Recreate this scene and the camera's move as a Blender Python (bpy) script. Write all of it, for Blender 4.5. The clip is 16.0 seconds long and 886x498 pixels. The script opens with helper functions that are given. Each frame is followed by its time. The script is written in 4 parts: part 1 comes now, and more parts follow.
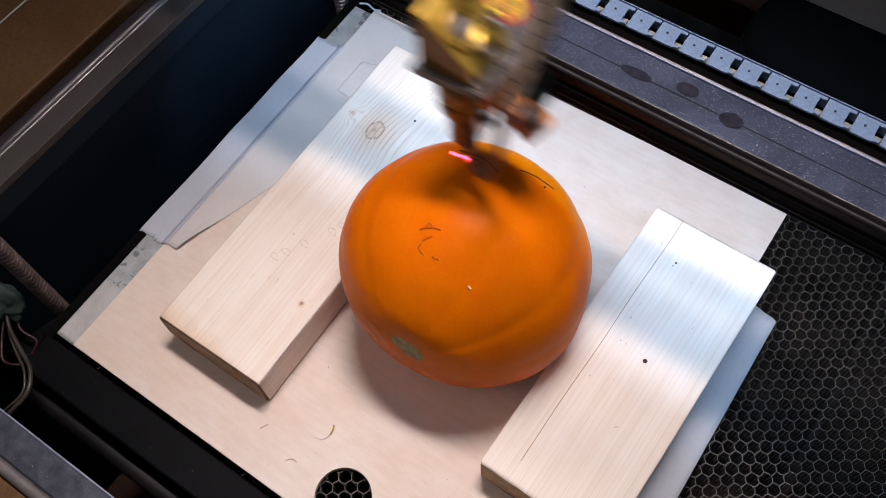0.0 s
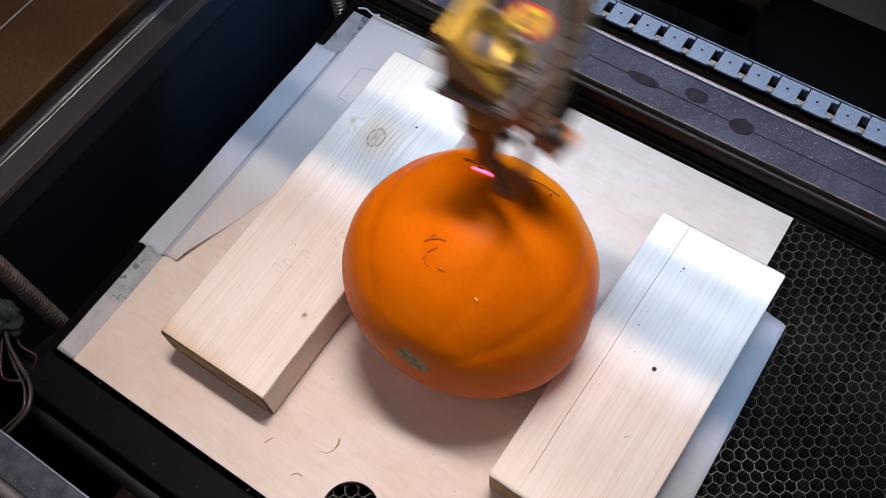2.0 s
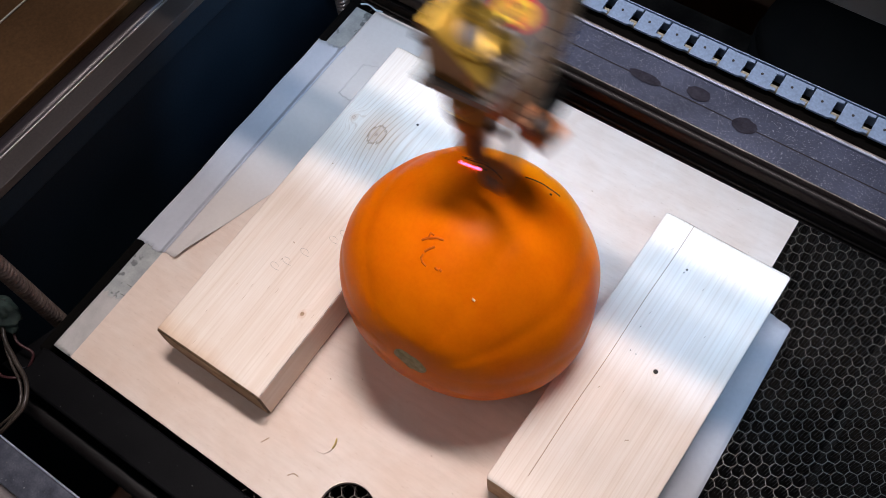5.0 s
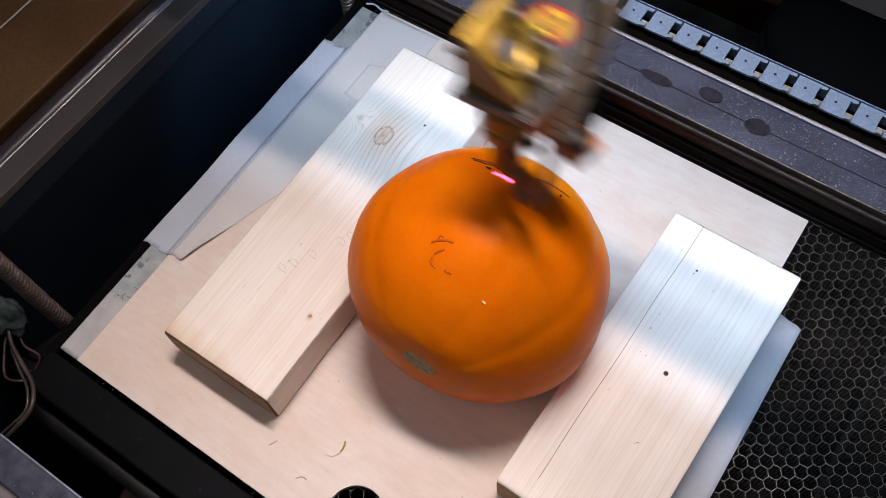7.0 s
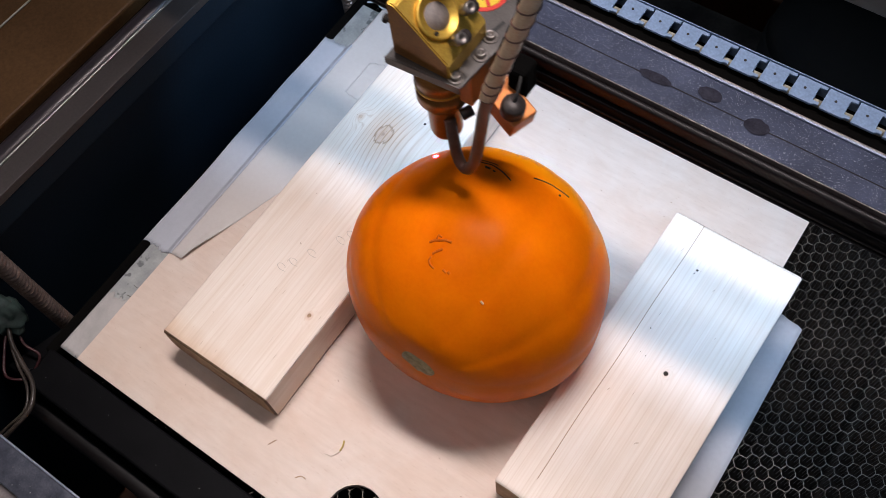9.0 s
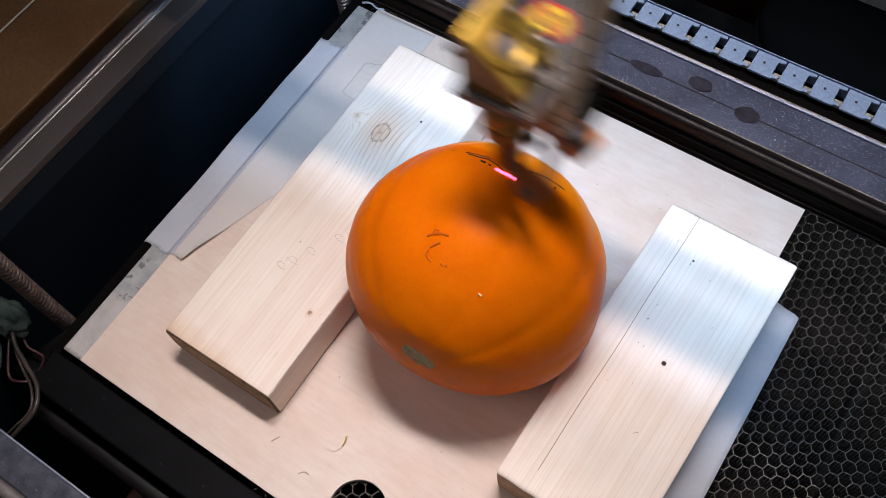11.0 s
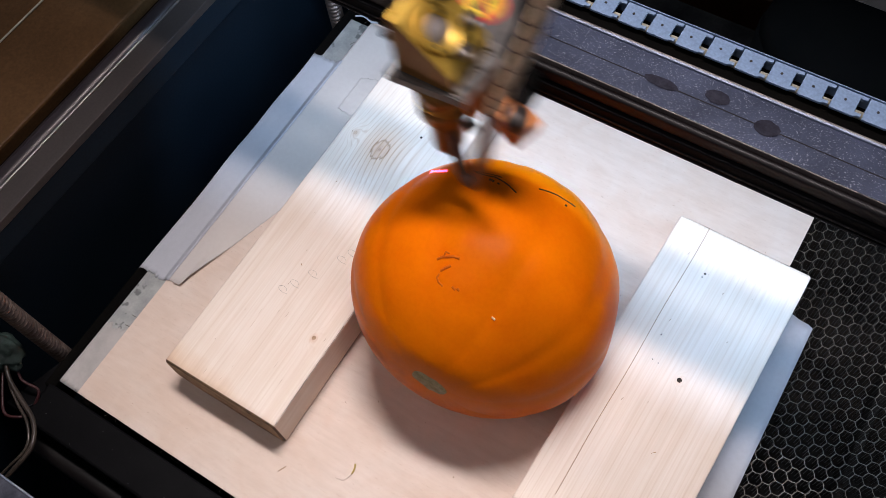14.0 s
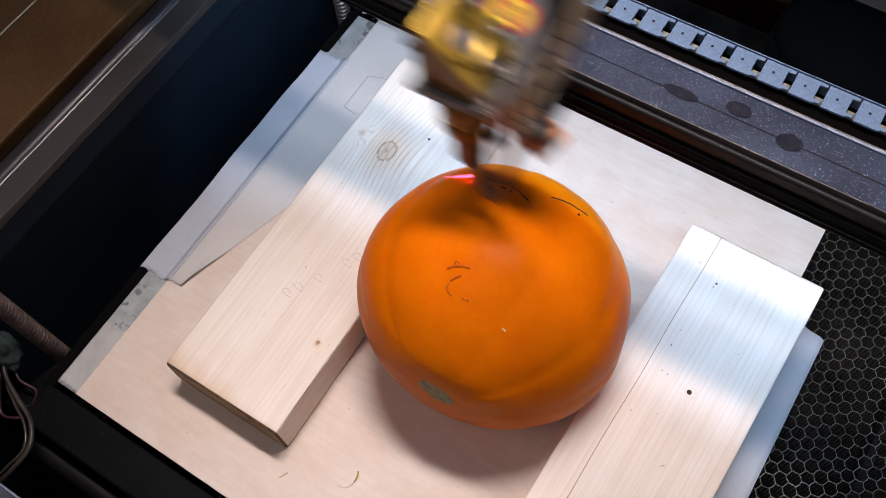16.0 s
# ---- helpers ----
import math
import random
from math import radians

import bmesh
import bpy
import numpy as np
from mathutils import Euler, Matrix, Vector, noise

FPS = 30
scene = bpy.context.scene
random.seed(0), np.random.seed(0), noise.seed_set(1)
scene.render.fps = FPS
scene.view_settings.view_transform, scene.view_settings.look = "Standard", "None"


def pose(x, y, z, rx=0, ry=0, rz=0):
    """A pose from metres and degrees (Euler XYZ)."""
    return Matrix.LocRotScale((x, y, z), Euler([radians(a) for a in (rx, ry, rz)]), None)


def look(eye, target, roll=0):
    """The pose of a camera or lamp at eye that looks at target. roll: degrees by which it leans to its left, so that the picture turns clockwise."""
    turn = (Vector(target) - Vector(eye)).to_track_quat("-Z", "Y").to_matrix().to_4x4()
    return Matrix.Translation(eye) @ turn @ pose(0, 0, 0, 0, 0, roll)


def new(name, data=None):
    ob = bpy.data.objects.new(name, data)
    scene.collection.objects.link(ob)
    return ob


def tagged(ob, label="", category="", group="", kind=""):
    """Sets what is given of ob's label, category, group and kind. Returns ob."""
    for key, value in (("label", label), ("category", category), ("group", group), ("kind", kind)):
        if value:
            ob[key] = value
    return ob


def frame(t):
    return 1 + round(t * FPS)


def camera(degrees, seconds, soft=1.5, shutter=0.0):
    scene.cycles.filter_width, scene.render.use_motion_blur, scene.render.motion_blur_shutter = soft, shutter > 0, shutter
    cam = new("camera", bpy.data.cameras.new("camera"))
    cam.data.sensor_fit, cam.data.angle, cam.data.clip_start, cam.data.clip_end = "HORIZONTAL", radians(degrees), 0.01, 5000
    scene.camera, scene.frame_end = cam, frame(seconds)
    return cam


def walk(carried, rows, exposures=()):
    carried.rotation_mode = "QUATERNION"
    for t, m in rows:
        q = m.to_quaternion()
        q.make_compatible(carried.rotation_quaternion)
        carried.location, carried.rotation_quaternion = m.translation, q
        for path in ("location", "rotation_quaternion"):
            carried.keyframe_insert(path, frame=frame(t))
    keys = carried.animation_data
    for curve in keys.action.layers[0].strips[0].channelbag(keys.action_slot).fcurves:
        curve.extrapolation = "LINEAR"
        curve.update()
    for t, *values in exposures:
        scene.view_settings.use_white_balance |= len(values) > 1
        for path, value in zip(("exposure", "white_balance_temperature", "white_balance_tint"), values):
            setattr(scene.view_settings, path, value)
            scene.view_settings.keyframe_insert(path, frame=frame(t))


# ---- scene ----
cam = camera(51.0, 16.0, soft=0.8, shutter=1.0)
PATH = [
    (0, (0.412, -0.035, 0.663), (-0.173, 0.666, -1.116), -6.0),
    (0.5, (0.407, -0.035, 0.662), (-0.172, 0.671, -1.117), -5.8),
    (1, (0.404, -0.034, 0.66), (-0.175, 0.671, -1.119), -6.0),
    (1.5, (0.402, -0.033, 0.659), (-0.178, 0.67, -1.121), -6.2),
    (2, (0.402, -0.028, 0.658), (-0.179, 0.672, -1.124), -6.7),
    (2.5, (0.402, -0.026, 0.657), (-0.18, 0.67, -1.126), -6.6),
    (3, (0.401, -0.024, 0.655), (-0.183, 0.668, -1.129), -6.8),
    (3.5, (0.405, -0.019, 0.654), (-0.179, 0.672, -1.13), -7.0),
    (4, (0.406, -0.019, 0.652), (-0.186, 0.666, -1.132), -7.2),
    (6.5, (0.401, -0.021, 0.65), (-0.196, 0.661, -1.133), -7.8),
    (7, (0.399, -0.019, 0.649), (-0.198, 0.658, -1.136), -8.0),
    (7.5, (0.398, -0.019, 0.648), (-0.2, 0.658, -1.136), -8.1),
    (8, (0.4, -0.018, 0.648), (-0.202, 0.654, -1.137), -8.3),
    (8.5, (0.4, -0.017, 0.648), (-0.202, 0.652, -1.137), -8.3),
    (9, (0.401, -0.015, 0.648), (-0.202, 0.651, -1.139), -8.6),
    (11.5, (0.408, -0.021, 0.652), (-0.204, 0.651, -1.13), -9.9),
    (12, (0.406, -0.021, 0.653), (-0.209, 0.653, -1.127), -10.0),
    (12.5, (0.395, -0.02, 0.652), (-0.202, 0.666, -1.129), -9.7),
    (13, (0.391, -0.016, 0.649), (-0.2, 0.673, -1.133), -10.2),
    (13.5, (0.39, -0.011, 0.644), (-0.201, 0.672, -1.141), -10.3),
    (14, (0.385, -0.014, 0.642), (-0.2, 0.68, -1.14), -9.4),
    (14.5, (0.377, -0.013, 0.64), (-0.196, 0.677, -1.148), -8.6),
    (15, (0.375, -0.01, 0.638), (-0.192, 0.678, -1.152), -8.2),
    (15.5, (0.372, -0.008, 0.637), (-0.192, 0.677, -1.155), -8.0),
    (16, (0.37, -0.006, 0.637), (-0.198, 0.676, -1.156), -8.2),
]
walk(cam, [(t, look(eye, target, roll)) for t, eye, target, roll in PATH])


# ---- world, lights, exposure ----
world = bpy.data.worlds.new("workshop_dim")
scene.world = world
world.use_nodes = True
world.node_tree.nodes["Background"].inputs[0].default_value = (0.58, 0.73, 1.0, 1)
world.node_tree.nodes["Background"].inputs[1].default_value = 0.105
scene.view_settings.exposure = 0.0


def area_lamp(name, eye, target, sx, sy, watts, colour, spread=180):
    d = bpy.data.lights.new(name, "AREA")
    d.shape, d.size, d.size_y, d.energy, d.color = "RECTANGLE", sx, sy, watts, colour
    d.spread = radians(spread)
    ob = new(name, d)
    ob.matrix_world = look(eye, target)
    return ob


# ceiling tube above and behind the bed, cool LED strip under the gantry beam, dim room light from the front
area_lamp("ceiling_tube_light", (0.20, 0.43, 1.32), (0.26, -0.02, 0.0), 0.55, 0.095, 1.58, (1.0, 0.90, 0.90), 50)
area_lamp("gantry_led_strip", (0.27, 0.2685, 0.2295), (0.27, 0.4100, 0.0), 0.60, 0.004, 0.99, (0.57, 0.81, 1.14), 165)
area_lamp("room_light", (0.00, -0.60, 1.55), (0.22, 0.15, 0.0), 0.8, 0.7, 3.5, (1.0, 0.84, 0.78))


# ---- materials ----
def node_mat(name):
    m = bpy.data.materials.new(name)
    m.use_nodes = True
    nt = m.node_tree
    return m, nt, nt.nodes["Principled BSDF"]


def noise_node(nt, vec, scale, detail=4, rough=0.55, dist=0.0):
    n = nt.nodes.new("ShaderNodeTexNoise")
    n.inputs["Scale"].default_value = scale
    n.inputs["Detail"].default_value = detail
    n.inputs["Roughness"].default_value = rough
    n.inputs["Distortion"].default_value = dist
    nt.links.new(vec, n.inputs["Vector"])
    return n.outputs["Fac"]


def coords(nt, scale=(1, 1, 1)):
    c = nt.nodes.new("ShaderNodeTexCoord")
    mp = nt.nodes.new("ShaderNodeMapping")
    mp.inputs["Scale"].default_value = scale
    nt.links.new(c.outputs["Object"], mp.inputs["Vector"])
    return mp.outputs["Vector"]


def ramp(nt, fac, stops):
    r = nt.nodes.new("ShaderNodeValToRGB")
    e = r.color_ramp.elements
    while len(e) < len(stops):
        e.new(0.5)
    for el, (p, c) in zip(e, stops):
        el.position, el.color = p, (*c, 1)
    nt.links.new(fac, r.inputs["Fac"])
    return r.outputs["Color"]


def mix(nt, fac, a, b, mode="MIX"):
    m = nt.nodes.new("ShaderNodeMix")
    m.data_type, m.blend_type = "RGBA", mode
    for val, sock in ((fac, m.inputs[0]), (a, m.inputs[6]), (b, m.inputs[7])):
        if isinstance(val, (int, float)):
            sock.default_value = val
        elif isinstance(val, tuple):
            sock.default_value = (*val, 1)
        else:
            nt.links.new(val, sock)
    return m.outputs[2]


def maths(nt, op, a, b=0.0):
    m = nt.nodes.new("ShaderNodeMath")
    m.operation = op
    for val, sock in ((a, m.inputs[0]), (b, m.inputs[1])):
        if isinstance(val, (int, float)):
            sock.default_value = val
        else:
            nt.links.new(val, sock)
    return m.outputs[0]


def bump(nt, bsdf, height, strength, dist):
    b = nt.nodes.new("ShaderNodeBump")
    b.inputs["Strength"].default_value, b.inputs["Distance"].default_value = strength, dist
    nt.links.new(height, b.inputs["Height"])
    nt.links.new(b.outputs[0], bsdf.inputs["Normal"])


def worn(name, dark, light, rough=0.5, metal=0.0, scale=60, fine=900, bumpy=0.15, spots=None, grain=0.25):
    """A surface that varies between two colours, with fine grain and relief."""
    m, nt, b = node_mat(name)
    v = coords(nt)
    big, small = noise_node(nt, v, scale, 5), noise_node(nt, v, fine, 3)
    col = ramp(nt, big, [(0.3, dark), (0.7, light)])
    col = mix(nt, grain, col, ramp(nt, small, [(0.3, (0.25, 0.25, 0.25)), (0.7, (0.9, 0.9, 0.9))]), "OVERLAY")
    if spots:
        sp = noise_node(nt, v, spots[1], 2, 0.5)
        col = mix(nt, ramp(nt, sp, [(spots[2], (0, 0, 0)), (spots[2] + 0.04, (1, 1, 1))]), col, spots[0])
    nt.links.new(col, b.inputs["Base Color"])
    b.inputs["Metallic"].default_value = metal
    nt.links.new(maths(nt, "ADD", maths(nt, "MULTIPLY", big, 0.25), rough - 0.125), b.inputs["Roughness"])
    bump(nt, b, small, bumpy, 0.0006)
    return m


def pine(name, knots, pale, dark, grain_x=95.0, rings_per_m=620.0, ring_mix=0.55, smoke=False):
    """Planed softwood: long grain along local y, growth rings bending round the knots."""
    m, nt, b = node_mat(name)
    c = nt.nodes.new("ShaderNodeTexCoord").outputs["Object"]
    sep = nt.nodes.new("ShaderNodeSeparateXYZ")
    nt.links.new(c, sep.inputs[0])
    stretch = nt.nodes.new("ShaderNodeMapping")
    stretch.inputs["Scale"].default_value = (grain_x, 3.0, 40.0)
    nt.links.new(c, stretch.inputs["Vector"])
    wob = noise_node(nt, stretch.outputs[0], 0.12, 2)
    phase = maths(nt, "ADD", maths(nt, "MULTIPLY", sep.outputs[0], rings_per_m), maths(nt, "MULTIPLY", wob, 30.0))
    fibres = noise_node(nt, stretch.outputs[0], 5.0, 4, 0.6)
    knot_d = []
    for kx, ky, r in knots:
        off = nt.nodes.new("ShaderNodeVectorMath")
        off.operation = "SUBTRACT"
        nt.links.new(c, off.inputs[0])
        off.inputs[1].default_value = (kx, ky, 0.038)
        sq = nt.nodes.new("ShaderNodeVectorMath")
        sq.operation = "MULTIPLY"
        nt.links.new(off.outputs[0], sq.inputs[0])
        sq.inputs[1].default_value = (1.0, 0.72, 0.2)
        ln = nt.nodes.new("ShaderNodeVectorMath")
        ln.operation = "LENGTH"
        nt.links.new(sq.outputs[0], ln.inputs[0])
        d = maths(nt, "ADD", maths(nt, "MULTIPLY", ln.outputs["Value"], 1.0 / r), maths(nt, "MULTIPLY", maths(nt, "SUBTRACT", fibres, 0.5), 0.22))
        knot_d.append(d)
        bend = maths(nt, "POWER", 2.718, maths(nt, "MULTIPLY", maths(nt, "POWER", d, 2.0), -0.55))
        phase = maths(nt, "ADD", phase, maths(nt, "MULTIPLY", bend, 17.0))
        wide = maths(nt, "MULTIPLY", maths(nt, "POWER", 2.718, maths(nt, "MULTIPLY", maths(nt, "POWER", d, 2.0), -0.45)), 0.70 if r > 0.01 else 0.20)
        ring_mix = maths(nt, "MAXIMUM", ring_mix, wide)
    lines = maths(nt, "SINE", phase)
    col = ramp(nt, fibres, [(0.25, dark), (0.6, pale)])
    line_col = ramp(nt, lines, [(0.55, (1, 1, 1)), (1.0, (0.72, 0.58, 0.45))])
    col = mix(nt, ring_mix, col, line_col, "MULTIPLY")
    streaks = noise_node(nt, stretch.outputs[0], 0.9, 3)
    col = mix(nt, 0.28, col, ramp(nt, streaks, [(0.30, (0.86, 0.77, 0.67)), (0.55, (1, 1, 1))]), "MULTIPLY")
    blotch = noise_node(nt, c, 14.0, 3)
    col = mix(nt, 0.35, col, ramp(nt, blotch, [(0.3, (0.80, 0.70, 0.60)), (0.65, (1, 1, 1))]), "MULTIPLY")
    for d in knot_d:
        core = ramp(nt, d, [(0.0, (0.42, 0.22, 0.13)), (0.07, (0.74, 0.55, 0.43)), (0.24, (0.80, 0.64, 0.52)), (0.29, (0.42, 0.25, 0.15)), (0.33, (0.86, 0.74, 0.64)), (1.0, (1, 1, 1))])
        col = mix(nt, 0.85, col, core, "MULTIPLY")
    if smoke:
        edge = maths(nt, "ADD", maths(nt, "MULTIPLY", sep.outputs[1], 26.0), maths(nt, "MULTIPLY", blotch, 0.9))
        edge = maths(nt, "ADD", edge, maths(nt, "MULTIPLY", sep.outputs[0], 5.0))
        col = mix(nt, 0.8, col, ramp(nt, edge, [(0.40, (0.52, 0.34, 0.20)), (0.62, (0.84, 0.70, 0.56)), (1.0, (1, 1, 1))]), "MULTIPLY")
    nt.links.new(col, b.inputs["Base Color"])
    b.inputs["Roughness"].default_value = 0.6
    bump(nt, b, maths(nt, "ADD", fibres, maths(nt, "MULTIPLY", lines, 0.15)), 0.25, 0.0006)
    return m


M = {}
M["pine_l"] = pine("pine_planed", [(0.038, 0.221, 0.022), (0.083, 0.067, 0.0035), (0.012, 0.225, 0.004)], (0.88, 0.785, 0.70), (0.80, 0.69, 0.59), 120.0, 1500.0, 0.10, True)
M["pine_r"] = pine("spruce_planed", [(0.055, 0.125, 0.0025)], (0.90, 0.81, 0.735), (0.82, 0.72, 0.63), 150.0, 1500.0, 0.15)
# scorched wood; also paints the contact shade at a board's foot
M["scorch_shade"] = worn("scorched_and_shaded_edge", (0.040, 0.021, 0.012), (0.20, 0.115, 0.065), 0.8, 0, 260, 1500)
M["end"] = worn("sawn_end_grain", (0.30, 0.18, 0.10), (0.45, 0.30, 0.18), 0.8, 0, 120, 1500)


def ply_mat():
    m, nt, b = node_mat("birch_plywood")
    c = nt.nodes.new("ShaderNodeTexCoord").outputs["Object"]
    st = nt.nodes.new("ShaderNodeMapping")
    st.inputs["Scale"].default_value = (14, 90, 40)
    nt.links.new(c, st.inputs["Vector"])
    f = noise_node(nt, st.outputs[0], 2.5, 5, 0.65)
    big = noise_node(nt, c, 7.0, 4)
    flecks = noise_node(nt, st.outputs[0], 14.0, 2)
    col = ramp(nt, f, [(0.28, (0.705, 0.605, 0.533)), (0.62, (0.765, 0.668, 0.598))])
    col = mix(nt, 0.55, col, ramp(nt, big, [(0.38, (0.86, 0.75, 0.66)), (0.68, (1, 1, 1))]), "MULTIPLY")
    col = mix(nt, 0.28, col, ramp(nt, flecks, [(0.28, (0.6, 0.42, 0.28)), (0.36, (1, 1, 1))]), "MULTIPLY")
    patches = noise_node(nt, c, 26.0, 5, 0.6, 0.6)
    col = mix(nt, 0.30, col, ramp(nt, patches, [(0.36, (0.86, 0.72, 0.61)), (0.60, (1, 1, 1))]), "MULTIPLY")
    nt.links.new(col, b.inputs["Base Color"])
    b.inputs["Roughness"].default_value = 0.55
    bump(nt, b, f, 0.3, 0.0005)
    return m


def pumpkin_mat():
    m, nt, b = node_mat("pumpkin_skin")
    c = nt.nodes.new("ShaderNodeTexCoord").outputs["Object"]
    big = noise_node(nt, c, 22.0, 4)
    small = noise_node(nt, c, 420.0, 3)
    col = ramp(nt, big, [(0.3, (0.81, 0.150, 0.0010)), (0.7, (0.92, 0.204, 0.0016))])
    col = mix(nt, 0.10, col, ramp(nt, small, [(0.35, (0.70, 0.122, 0.0005)), (0.6, (0.93, 0.205, 0.0008))]))
    nt.links.new(col, b.inputs["Base Color"])
    nt.links.new(maths(nt, "ADD", maths(nt, "MULTIPLY", small, 0.08), 0.30), b.inputs["Roughness"])
    b.inputs["IOR"].default_value = 1.16
    b.inputs["Specular IOR Level"].default_value = 0.28
    b.inputs["Subsurface Weight"].default_value = 0.06
    b.inputs["Subsurface Radius"].default_value = (0.006, 0.002, 0.0005)
    bump(nt, b, maths(nt, "ADD", small, maths(nt, "MULTIPLY", big, 4.0)), 0.05, 0.0008)
    return m


def glow(name, colour, strength):
    m, nt, b = node_mat(name)
    b.inputs["Base Color"].default_value = (*colour, 1)
    b.inputs["Emission Color"].default_value = (*colour, 1)
    b.inputs["Emission Strength"].default_value = strength
    return m


M["ply"] = ply_mat()
M["pumpkin"] = pumpkin_mat()
M["scab"] = worn("dry_scar", (0.34, 0.24, 0.10), (0.66, 0.52, 0.30), 0.85, 0, 260, 1400, 0.5)
M["scratch"] = worn("healed_scratch", (0.46, 0.080, 0.006), (0.66, 0.14, 0.015), 0.7, 0, 300, 1500, 0.15, None, 0.1)
M["pale_nick"] = worn("pale_nick", (0.75, 0.45, 0.25), (0.85, 0.60, 0.40), 0.6)
M["char"] = worn("burnt_line", (0.012, 0.009, 0.007), (0.04, 0.025, 0.015), 0.9, 0, 200, 1500)
M["paper"] = worn("masking_paper", (0.41, 0.43, 0.48), (0.51, 0.53, 0.575), 0.75, 0, 9, 300, 0.015, None, 0.04)
M["tracing"] = worn("thin_white_paper", (0.54, 0.50, 0.475), (0.62, 0.58, 0.55), 0.7, 0, 9, 300, 0.015, None, 0.04)
M["tape"] = worn("greyed_masking_tape", (0.39, 0.37, 0.355), (0.50, 0.475, 0.455), 0.7, 0, 40, 300, 0.03, None, 0.06)
M["galv"] = worn("galvanised_steel", (0.30, 0.31, 0.31), (0.46, 0.475, 0.46), 0.5, 0.25, 70, 500, 0.06, ((0.17, 0.18, 0.18), 90, 0.60), 0.10)
M["black"] = worn("black_powder_coat", (0.0024, 0.0024, 0.0029), (0.0046, 0.0046, 0.0054), 0.5, 0, 40, 900, 0.2, ((0.05, 0.05, 0.048), 420, 0.78))
M["navy"] = worn("dark_blue_paint", (0.0032, 0.0092, 0.017), (0.0062, 0.0160, 0.028), 0.75, 0, 8, 500, 0.08)
M["beam"] = worn("dusty_anodised_beam", (0.028, 0.034, 0.062), (0.058, 0.072, 0.128), 0.36, 0.3, 25, 800, 0.1, ((0.34, 0.38, 0.46), 1500, 0.640))
M["beam_dark"] = worn("dark_beam_lip", (0.008, 0.0068, 0.0075), (0.016, 0.0135, 0.015), 0.48, 0.1, 20, 700, 0.1)
M["lip"] = worn("black_lip", (0.0022, 0.0022, 0.0027), (0.0050, 0.0050, 0.0060), 0.6, 0, 20, 700, 0.1)
M["stain"] = worn("oily_stain", (0.014, 0.013, 0.021), (0.034, 0.034, 0.050), 0.45, 0.2, 160, 900)
M["steel"] = worn("rubbed_steel", (0.17, 0.145, 0.14), (0.27, 0.24, 0.23), 0.42, 0.7, 30, 700, 0.08)
# the bluish highlight along the edges is put into this colour
M["edge"] = worn("bluish_highlight_edge", (0.22, 0.26, 0.34), (0.34, 0.39, 0.50), 0.45, 0.5, 60, 800, 0.1)
M["void"] = worn("matt_black_plastic", (0.002, 0.002, 0.002), (0.004, 0.0035, 0.003), 0.95, 0, 20, 500, 0.1)
M["rail_dark"] = worn("brown_grey_rail", (0.006, 0.005, 0.005), (0.011, 0.009, 0.009), 0.45, 0.1, 22, 600, 0.1, ((0.012, 0.010, 0.009), 90, 0.72))
M["bronze"] = worn("brown_deck_panel", (0.060, 0.030, 0.0115), (0.130, 0.068, 0.028), 0.55, 0.0, 5, 400, 0.06)
M["chain"] = worn("grey_chain_plastic", (0.18, 0.27, 0.43), (0.24, 0.35, 0.54), 0.5, 0, 60, 600, 0.05)
M["roller"] = worn("cream_cable", (0.30, 0.28, 0.22), (0.42, 0.39, 0.31), 0.5)
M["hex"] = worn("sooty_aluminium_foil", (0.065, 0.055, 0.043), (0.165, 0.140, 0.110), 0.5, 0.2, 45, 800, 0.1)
# dark copy of the foil: the shade inside the cells put into colour
M["hex_shade"] = worn("shaded_cell_wall", (0.010, 0.008, 0.006), (0.030, 0.024, 0.018), 0.8, 0, 60, 800, 0.1)
M["pit"] = worn("sooty_tray", (0.006, 0.005, 0.0045), (0.022, 0.018, 0.015), 0.95, 0, 26, 300)
M["floor"] = worn("dark_brown_floor", (0.045, 0.019, 0.010), (0.12, 0.046, 0.020), 0.7, 0, 9, 200)
M["gold"] = worn("gold_anodised", (0.58, 0.34, 0.05), (0.74, 0.47, 0.09), 0.40, 0.7, 60, 900, 0.08)
M["brass"] = worn("brown_gold_anodised", (0.20, 0.085, 0.018), (0.32, 0.145, 0.032), 0.40, 0.5, 50, 900, 0.08)
# darker gold: shade on the mount's upright sides put into the colour
M["mount_side"] = worn("shaded_gold_side", (0.19, 0.080, 0.016), (0.29, 0.125, 0.026), 0.42, 0.4, 50, 900, 0.08)
M["copper"] = worn("orange_anodised", (0.42, 0.13, 0.025), (0.55, 0.19, 0.045), 0.45, 0.4, 60, 900, 0.08)
M["plate"] = worn("smoked_steel_plate", (0.085, 0.075, 0.07), (0.15, 0.135, 0.125), 0.42, 0.5, 50, 900, 0.1, ((0.22, 0.15, 0.09), 130, 0.72))
M["bolt"] = worn("stainless_bolt", (0.16, 0.14, 0.125), (0.32, 0.285, 0.26), 0.36, 0.75, 200, 1200, 0.1)
M["screw_dark"] = worn("sooty_screw", (0.02, 0.018, 0.018), (0.06, 0.045, 0.04), 0.45, 0.4, 200, 1200, 0.1)
M["hose"] = worn("tan_rubber_hose", (0.60, 0.42, 0.25), (0.74, 0.55, 0.36), 0.5, 0, 90, 900, 0.1)
M["hose_dark"] = worn("sooty_rubber_hose", (0.080, 0.036, 0.024), (0.15, 0.072, 0.048), 0.5, 0, 90, 900, 0.1)
M["mirror"] = worn("grey_mirror_back", (0.15, 0.125, 0.115), (0.22, 0.19, 0.175), 0.6, 0.0, 150, 900, 0.03)
